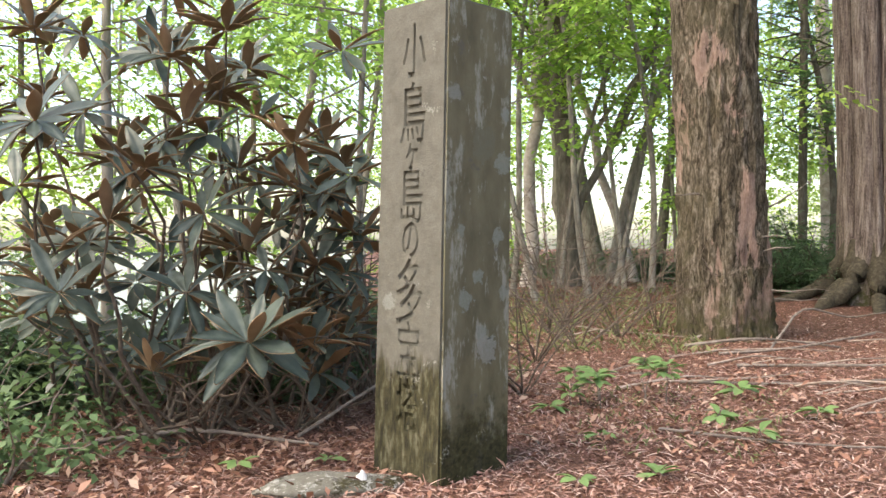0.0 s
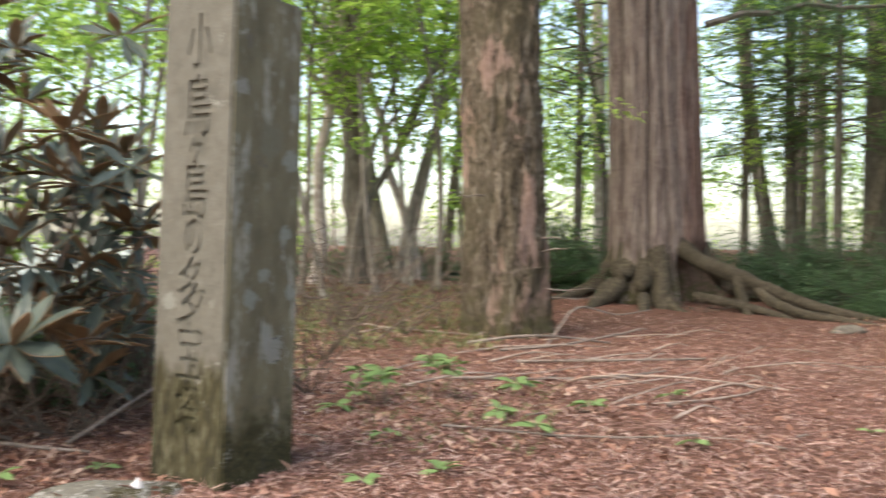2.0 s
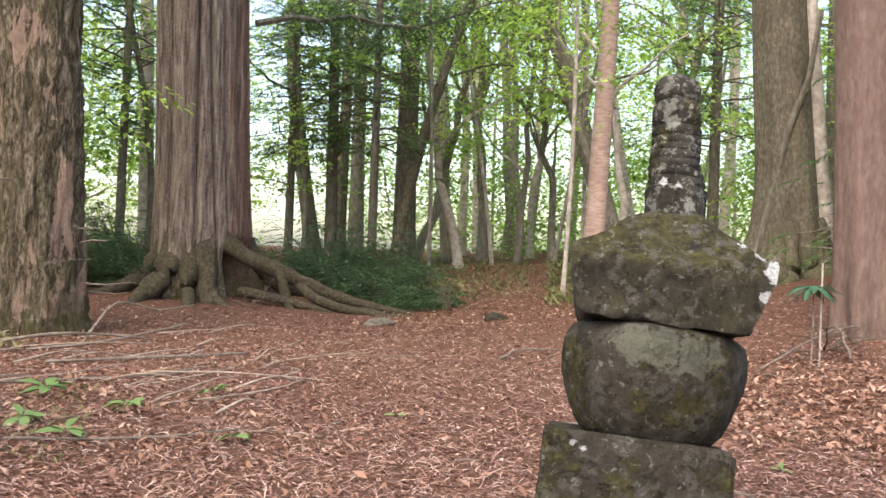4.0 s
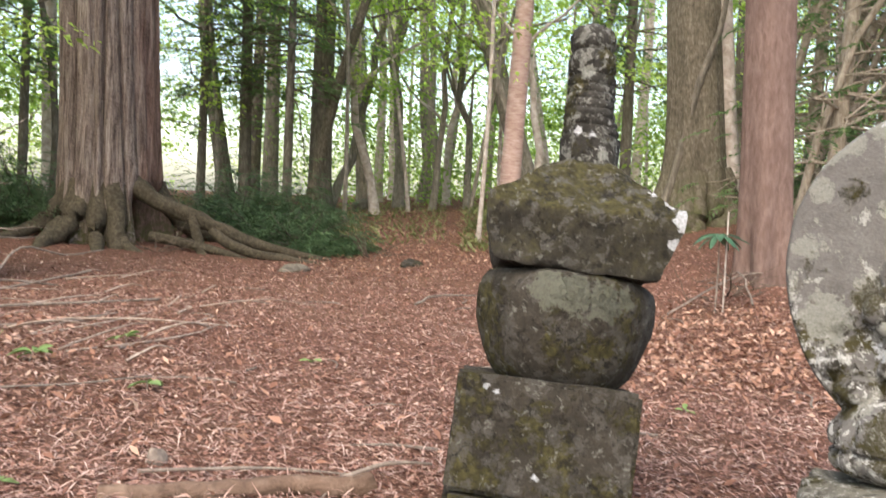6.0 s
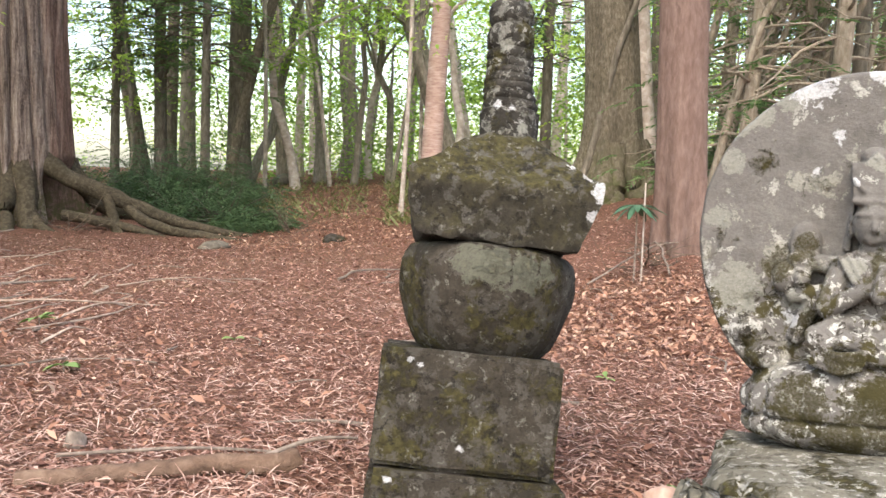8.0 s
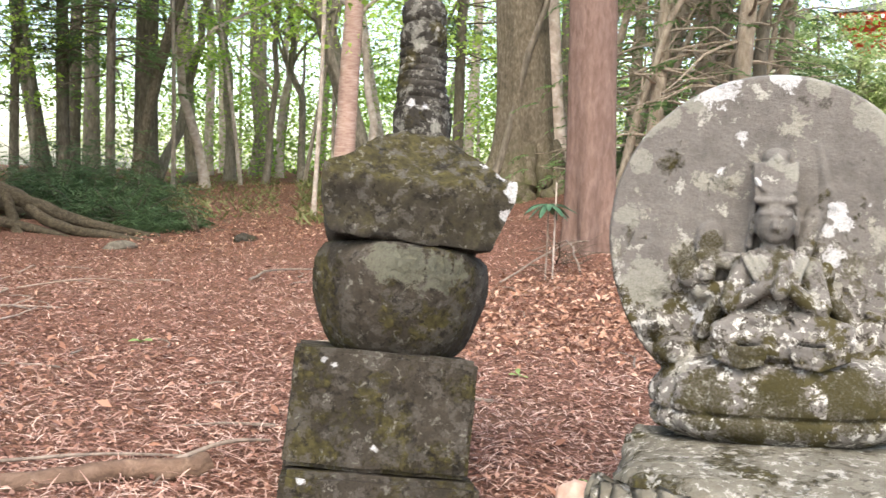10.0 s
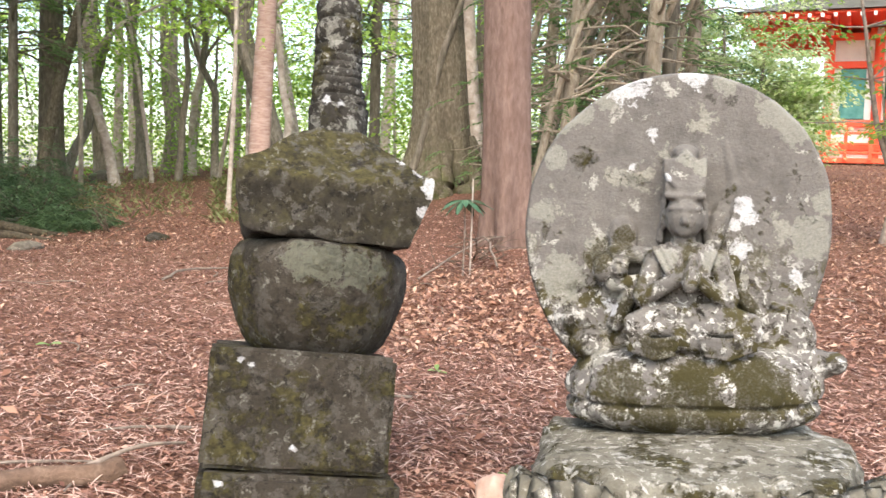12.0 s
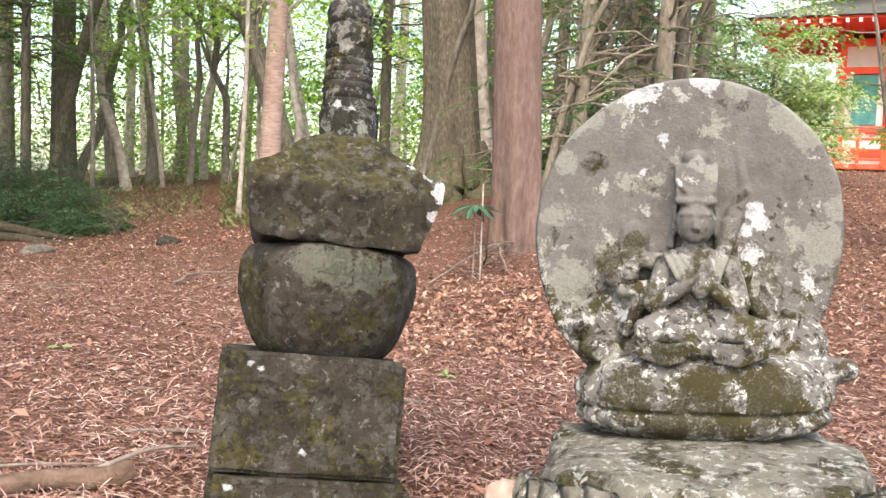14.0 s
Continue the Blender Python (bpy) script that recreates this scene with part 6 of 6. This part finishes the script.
# scallop-shaped carvings along the pedestal's foot
for k, (x, y, s, a) in enumerate(((-0.255, -0.215, 0.075, -40), (-0.19, -0.262, 0.09, -14), (-0.29, -0.15, 0.06, -66), (0.255, -0.215, 0.08, 40), (0.29, -0.15, 0.07, 66), (0.19, -0.262, 0.085, 12), (-0.08, -0.295, 0.08, 0), (0.09, -0.295, 0.08, 0))):
    bm = bmesh.new()
    cols = 29
    grid = []
    for i in range(9):
        u = i / 8
        row = []
        for j in range(cols):
            w = (j / (cols - 1) - 0.5) * math.pi * 0.95
            r = s * u
            ridge = 0.006 * u * math.cos(j * math.pi / 2)
            row.append(bm.verts.new((r * math.sin(w), -(0.035 * math.sin(math.pi * (0.15 + 0.75 * u)) + ridge), r * math.cos(w) * 1.1)))
        grid.append(row)
    for i in range(8):
        for j in range(cols - 1):
            bm.faces.new((grid[i][j], grid[i][j + 1], grid[i + 1][j + 1], grid[i + 1][j]))
    sh = part("scallop", bm, STONE_PED, ped)
    sh.matrix_local = pose(x * 1.0, y * 1.06, 0.165 if k < 6 else 0.13, 16, 0, a) @ Matrix.Diagonal((1.2, 1.2, 1.2, 1))
    so = sh.modifiers.new("thick", "SOLIDIFY")
    so.thickness, so.offset = 0.03, 1

# ---- the red hall ----
n_ = Nodes("vermilion_paint")
VERMILION = n_.done(n_.mix(n_.math("MULTIPLY", n_.step(n_.noise(6, 5), 0.4, 0.7), 0.35), (0.9, 0.10, 0.045), (0.92, 0.20, 0.11)), 0.5, n_.noise(30, 4), 0.1, 0.003)
n_ = Nodes("white_plaster")
PLASTER = n_.done(n_.ramp(n_.noise(4, 5), [(0.3, (0.7, 0.68, 0.64)), (0.7, (0.82, 0.8, 0.77))]), 0.8, n_.noise(40, 4), 0.15, 0.003)
n_ = Nodes("teal_paint")
TEAL = n_.done(n_.ramp(n_.noise(5, 4), [(0.3, (0.05, 0.22, 0.20)), (0.7, (0.12, 0.36, 0.32))]), 0.55)
n_ = Nodes("dark_green_lattice")
GREENWOOD = n_.done(n_.ramp(n_.noise(8, 4), [(0.3, (0.015, 0.06, 0.045)), (0.7, (0.03, 0.10, 0.07))]), 0.6)
n_ = Nodes("copper_roof")
ROOFING = n_.done(n_.ramp(n_.noise(3, 5), [(0.3, (0.06, 0.065, 0.06)), (0.7, (0.13, 0.14, 0.12))]), 0.6, n_.noise(30, 4, (4, 0.3, 1)), 0.3, 0.01)
HX, HY = polar(83.2, 28.0)
hall = thing("shrine_hall", HX, HY, 1.60, "vermilion-painted wooden shrine hall with white plaster walls", "building", rz=-84)

hall.matrix_world = hall.matrix_world @ Matrix.Diagonal((1, 1, 1.15, 1))


def beam(name, c, s, mat, parent=hall, label="", bevel=0.012, rot=(0, 0, 0)):
    bm = bmesh.new()
    bmesh.ops.create_cube(bm, size=1)
    for v in bm.verts:
        v.co = Vector((v.co.x * s[0], v.co.y * s[1], v.co.z * s[2]))
    bmesh.ops.bevel(bm, geom=bm.edges[:], offset=bevel, segments=1, affect="EDGES")
    ob = part(name, bm, mat, parent, label, smooth=False)
    ob.matrix_local = pose(*c, *rot)
    return ob


beam("plinth", (0.6, 1.2, -0.6), (4.8, 3.8, 1.4), STONE_DARK)
beam("veranda", (0.6, 1.2, 0.13), (5.4, 4.4, 0.12), VERMILION)
beam("wall", (1.0, 1.2, 1.65), (3.6, 3.0, 2.9), PLASTER)
for x in (-0.8, 0.4, 1.6, 2.8):
    obj("column", *tube([(x, -0.33, 0.15), (x, -0.33, 3.1)], [0.13, 0.12], 14), VERMILION, hall)
for y in (0.9, 2.1, 2.7):
    obj("column", *tube([(-0.83, y, 0.15), (-0.83, y, 3.1)], [0.13, 0.12], 14), VERMILION, hall)
for z in (0.45, 1.0, 2.35, 3.0):
    beam("tie_beam", (1.0, -0.36, z), (3.9, 0.14, 0.16), VERMILION)
    beam("tie_beam", (-0.86, 1.2, z), (0.14, 3.2, 0.16), VERMILION)
beam("shutter", (-0.2, -0.34, 1.68), (0.62, 0.06, 1.15), TEAL)
beam("lattice_window", (1.0, -0.34, 1.68), (0.85, 0.06, 1.15), GREENWOOD)
for k in range(7):
    beam("lattice_bar", (0.64 + 0.12 * k, -0.39, 1.68), (0.03, 0.03, 1.15), VERMILION, bevel=0.004)
for z in (0.75, 0.5, 0.3):
    beam("rail", (0.6, -1.02, z), (5.5, 0.07, 0.06), VERMILION)
    beam("rail", (-2.08, 1.2, z), (0.07, 4.5, 0.06), VERMILION)
for k in range(10):
    beam("rail_post", (-2.08 + 0.6 * k, -1.02, 0.5), (0.09, 0.09, 0.75), VERMILION)
for k in range(1, 8):
    beam("rail_post", (-2.08, -1.02 + 0.6 * k, 0.5), (0.09, 0.09, 0.75), VERMILION)
# bracket sets, eaves with rafters, two tiers of roof
for tier, (z, ov) in enumerate(((3.0, 2.1), (4.6, 1.5))):
    beam("eave_board", (1.0, 1.2, z + 0.28), (3.6 + 2 * ov, 3.0 + 2 * ov, 0.07), VERMILION)
    for x in (-0.8, 0.4, 1.6, 2.8):
        beam("bracket", (x, -0.55, z + 0.05), (0.5, 0.55, 0.16), VERMILION)
        beam("bracket_end", (x, -0.84, z + 0.05), (0.16, 0.03, 0.15), PLASTER)
    for k in range(26):
        x = 1.0 - (1.8 + ov) + (3.6 + 2 * ov) * (k + 0.5) / 26
        beam("rafter", (x, -0.3 - ov * 0.5 - 0.02, z + 0.2), (0.09, ov + 0.12, 0.1), VERMILION, bevel=0.005)
        beam("rafter_end", (x, -0.36 - ov - 0.03, z + 0.2), (0.075, 0.02, 0.085), PLASTER, bevel=0.004)
    for k in range(22):
        y = 1.2 - (1.5 + ov) + (3.0 + 2 * ov) * (k + 0.5) / 22
        beam("rafter", (-0.8 - ov * 0.5 - 0.02, y, z + 0.2), (ov + 0.12, 0.09, 0.1), VERMILION, bevel=0.005)
    bm = bmesh.new()
    lo, hi = [], []
    for sx, sy in ((-1, -1), (1, -1), (1, 1), (-1, 1)):
        lo.append(bm.verts.new((1.0 + sx * (1.95 + ov), 1.2 + sy * (1.65 + ov), z + 0.32)))
        hi.append(bm.verts.new((1.0 + sx * 1.2, 1.2 + sy * 0.9, z + 1.25)))
    for k in range(4):
        bm.faces.new((lo[k - 1], lo[k], hi[k], hi[k - 1]))
    bm.faces.new(hi)
    bm.faces.new(lo[::-1])
    part("roof", bm, ROOFING, hall, smooth=False)
    if not tier:
        beam("upper_wall", (1.0, 1.2, 4.3), (2.4, 1.9, 1.2), VERMILION)

# leaves before the hall, sunlight put into their pale colour, and a leaning maple sapling
n_ = Nodes("leaves_painted_sunlit")
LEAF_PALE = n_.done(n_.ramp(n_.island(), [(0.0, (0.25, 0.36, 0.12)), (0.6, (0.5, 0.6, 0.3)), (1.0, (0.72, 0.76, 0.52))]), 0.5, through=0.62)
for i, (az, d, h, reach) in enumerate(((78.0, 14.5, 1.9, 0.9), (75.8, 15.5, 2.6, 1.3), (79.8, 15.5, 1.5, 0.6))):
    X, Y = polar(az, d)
    tree("pale_shrub_tree", "small tree with green leaves painted pale as if sunlit", X, Y, h, 0.04, (0.2, 0.1), TWIG, LEAF_PALE, seed=700 + i, low=0.4, high=h, reach=reach, n_limbs=16, per=70, size=0.08, each=5, spray=0.35, bend=0.05, group="pale small trees")
X, Y = polar(84.6, 8.6)
mp = thing("maple_sapling", X, Y, lift(X, Y), "slender leaning maple sapling with feathery green leaves", "tree")
main = [Vector(p) for p in ((0, 0, -0.05), (0.10, -0.05, 0.3), (0.16, -0.02, 0.6), (0.02, 0.1, 1.0), (-0.1, 0.15, 1.35), (-0.25, 0.2, 1.75), (-0.3, 0.3, 2.3))]
obj("trunk", *tube(main, [0.04, 0.035, 0.03, 0.025, 0.02, 0.014, 0.008], 8, 0.15), TWIG, mp)
obj("limb", *tube([main[2], main[2] + Vector((-0.12, 0.05, 0.3)), main[2] + Vector((-0.14, 0.1, 0.75))], [0.015, 0.012, 0.006], 6), TWIG, mp)
rng = np.random.default_rng(91)
cs = []
for k in range(14):
    pts = limb_path(main[3 + k % 4], (-0.3 + rng.normal(0, 0.6), rng.normal(0, 0.9), 0.1), rng.uniform(0.5, 1.2), rng, 5, -0.04)
    obj("twig", *tube(pts, [0.008, 0.007, 0.005, 0.004, 0.003, 0.002], 5), TWIG, mp)
    cs += pts[2:]
P, D, N, L, W = sprays(np.array(cs), np.full(len(cs), 0.22), 42, 0.055, 0.12, 0.6, rng)
leaf_cloud("foliage", P, D, N, L, W * 0.8, LEAF_MID, mp)
X, Y = polar(80.5, 7.2)
tree("overhanging_maple", "maple with a bough of green leaves overhead", X + 3.0, Y - 5.0, 6, 0.09, (0, 0.2), BARK_DARK, LEAF_MID, seed=720, low=2.6, reach=3.0, n_limbs=10, per=60, size=0.07, each=5, spray=0.45, up=0.15)


# ---- litter on the ground ----
def scatter(n, az0, az1, r0, r1, rng):
    a = rng.uniform(az0, az1, n)
    r = r0 * (r1 / r0) ** (rng.uniform(0, 1, n) ** 0.85)
    x, y = r * np.sin(np.radians(a)), r * np.cos(np.radians(a))
    z = np.array([lift(p, q) for p, q in zip(x, y)])
    return np.stack([x, y, z], 1), r


def lying(n, rng, tilt):
    a = rng.uniform(0, 2 * np.pi, n)
    D = np.stack([np.cos(a), np.sin(a), rng.normal(0, tilt, n)], 1)
    N = np.stack([rng.normal(0, tilt, n), rng.normal(0, tilt, n), np.ones(n)], 1)
    return D, N


rng = np.random.default_rng(55)
P, r = scatter(110000, -36, 102, 1.5, 15, rng)
for count, a0, a1, r0, r1 in ((26000, 102, 324, 0.5, 12), (5000, -36, 102, 0.3, 1.5)):
    more, far = scatter(count, a0, a1, r0, r1, rng)
    P, r = np.concatenate([P, more]), np.concatenate([r, far])
D, N = lying(len(P), rng, 0.4)
L = rng.uniform(0.010, 0.032, len(P)) * (0.8 + r * 0.07)
P[:, 2] += rng.uniform(0.002, 0.012, len(P))
tagged(leaf_cloud("leaf_litter", P, D, N, L, L * rng.uniform(0.25, 0.6, len(P)), DEAD_LEAF), "brown shreds of dead leaves and bark on the ground", "litter", kind="stuff")
P, r = scatter(75000, -36, 102, 1.5, 11, rng)
D, N = lying(len(P), rng, 0.25)
L = rng.uniform(0.03, 0.11, len(P))
P[:, 2] += rng.uniform(0.006, 0.016, len(P))
n_ = Nodes("dry_needles")
NEEDLE = n_.done(n_.ramp(n_.island(), [(0.0, (0.19, 0.10, 0.078)), (0.5, (0.35, 0.215, 0.175)), (1.0, (0.55, 0.415, 0.35))]), 0.85)
tagged(leaf_cloud("needle_litter", P, D, N, L, 0.0028 + 0.0005 * r, NEEDLE), "thin dry needles and twigs strewn on the ground", "litter", kind="stuff")
# whole leaves drifted into banks
n_ = Nodes("drifted_leaves")
DRIFT = n_.done(n_.ramp(n_.island(), [(0.0, (0.17, 0.08, 0.055)), (0.4, (0.29, 0.15, 0.10)), (0.75, (0.40, 0.235, 0.165)), (1.0, (0.56, 0.40, 0.30))]), 0.75, through=0.2)
sets = []
for az0, az1, r0, r1, n in ((53, 73, 4.6, 7.2, 5200), (78, 98, 5.0, 15, 6500), (72, 96, 12, 30, 9000), (15, 34, 3.0, 6.2, 700), (36, 49, 10, 21, 5200), (0, 20, 3.6, 9, 1700), (-30, -4, 2.9, 4.6, 2200), (15, 95, 2, 9, 450)):
    P, r = scatter(n, az0, az1, r0, r1, rng)
    D, N = lying(n, rng, 0.55)
    P[:, :2] += rng.normal(0, 0.25, (n, 2))
    P[:, 2] = [lift(p, q) for p, q in P[:, :2]] + rng.uniform(0.004, 0.03, n)
    L = rng.uniform(0.026, 0.066, n)
    sets.append((P, D, N, L, L * rng.uniform(0.22, 0.5, n)))
tagged(leaf_cloud("drifted_leaves", *cat(*sets), DRIFT), "orange-brown fallen leaves drifted into loose banks", "litter", kind="stuff")
# thin green growth under the trees
sets = []
for az0, az1, r0, r1, n, h in ((3, 16, 7.5, 13, 2600, 0.14), (-20, 5, 5.5, 12, 2200, 0.15), (16, 45, 13, 24, 4500, 0.2), (8, 20, 3.6, 5.5, 500, 0.07), (46, 60, 12, 22, 5000, 0.25)):
    P, r = scatter(n, az0, az1, r0, r1, rng)
    D, N = lying(n, rng, 0.4)
    D[:, 2] = rng.uniform(0.2, 1.4, n)
    L = rng.uniform(0.4, 1.0, n) * h
    sets.append((P, D, N, L, L * 0.16))
tagged(leaf_cloud("undergrowth", *cat(*sets), leaf_mat("sparse_grass", (0.08, 0.105, 0.03), (0.14, 0.165, 0.055), (0.24, 0.24, 0.11), 0.3)), "thin yellow-green grass and herbs under the trees", "grass", kind="stuff")
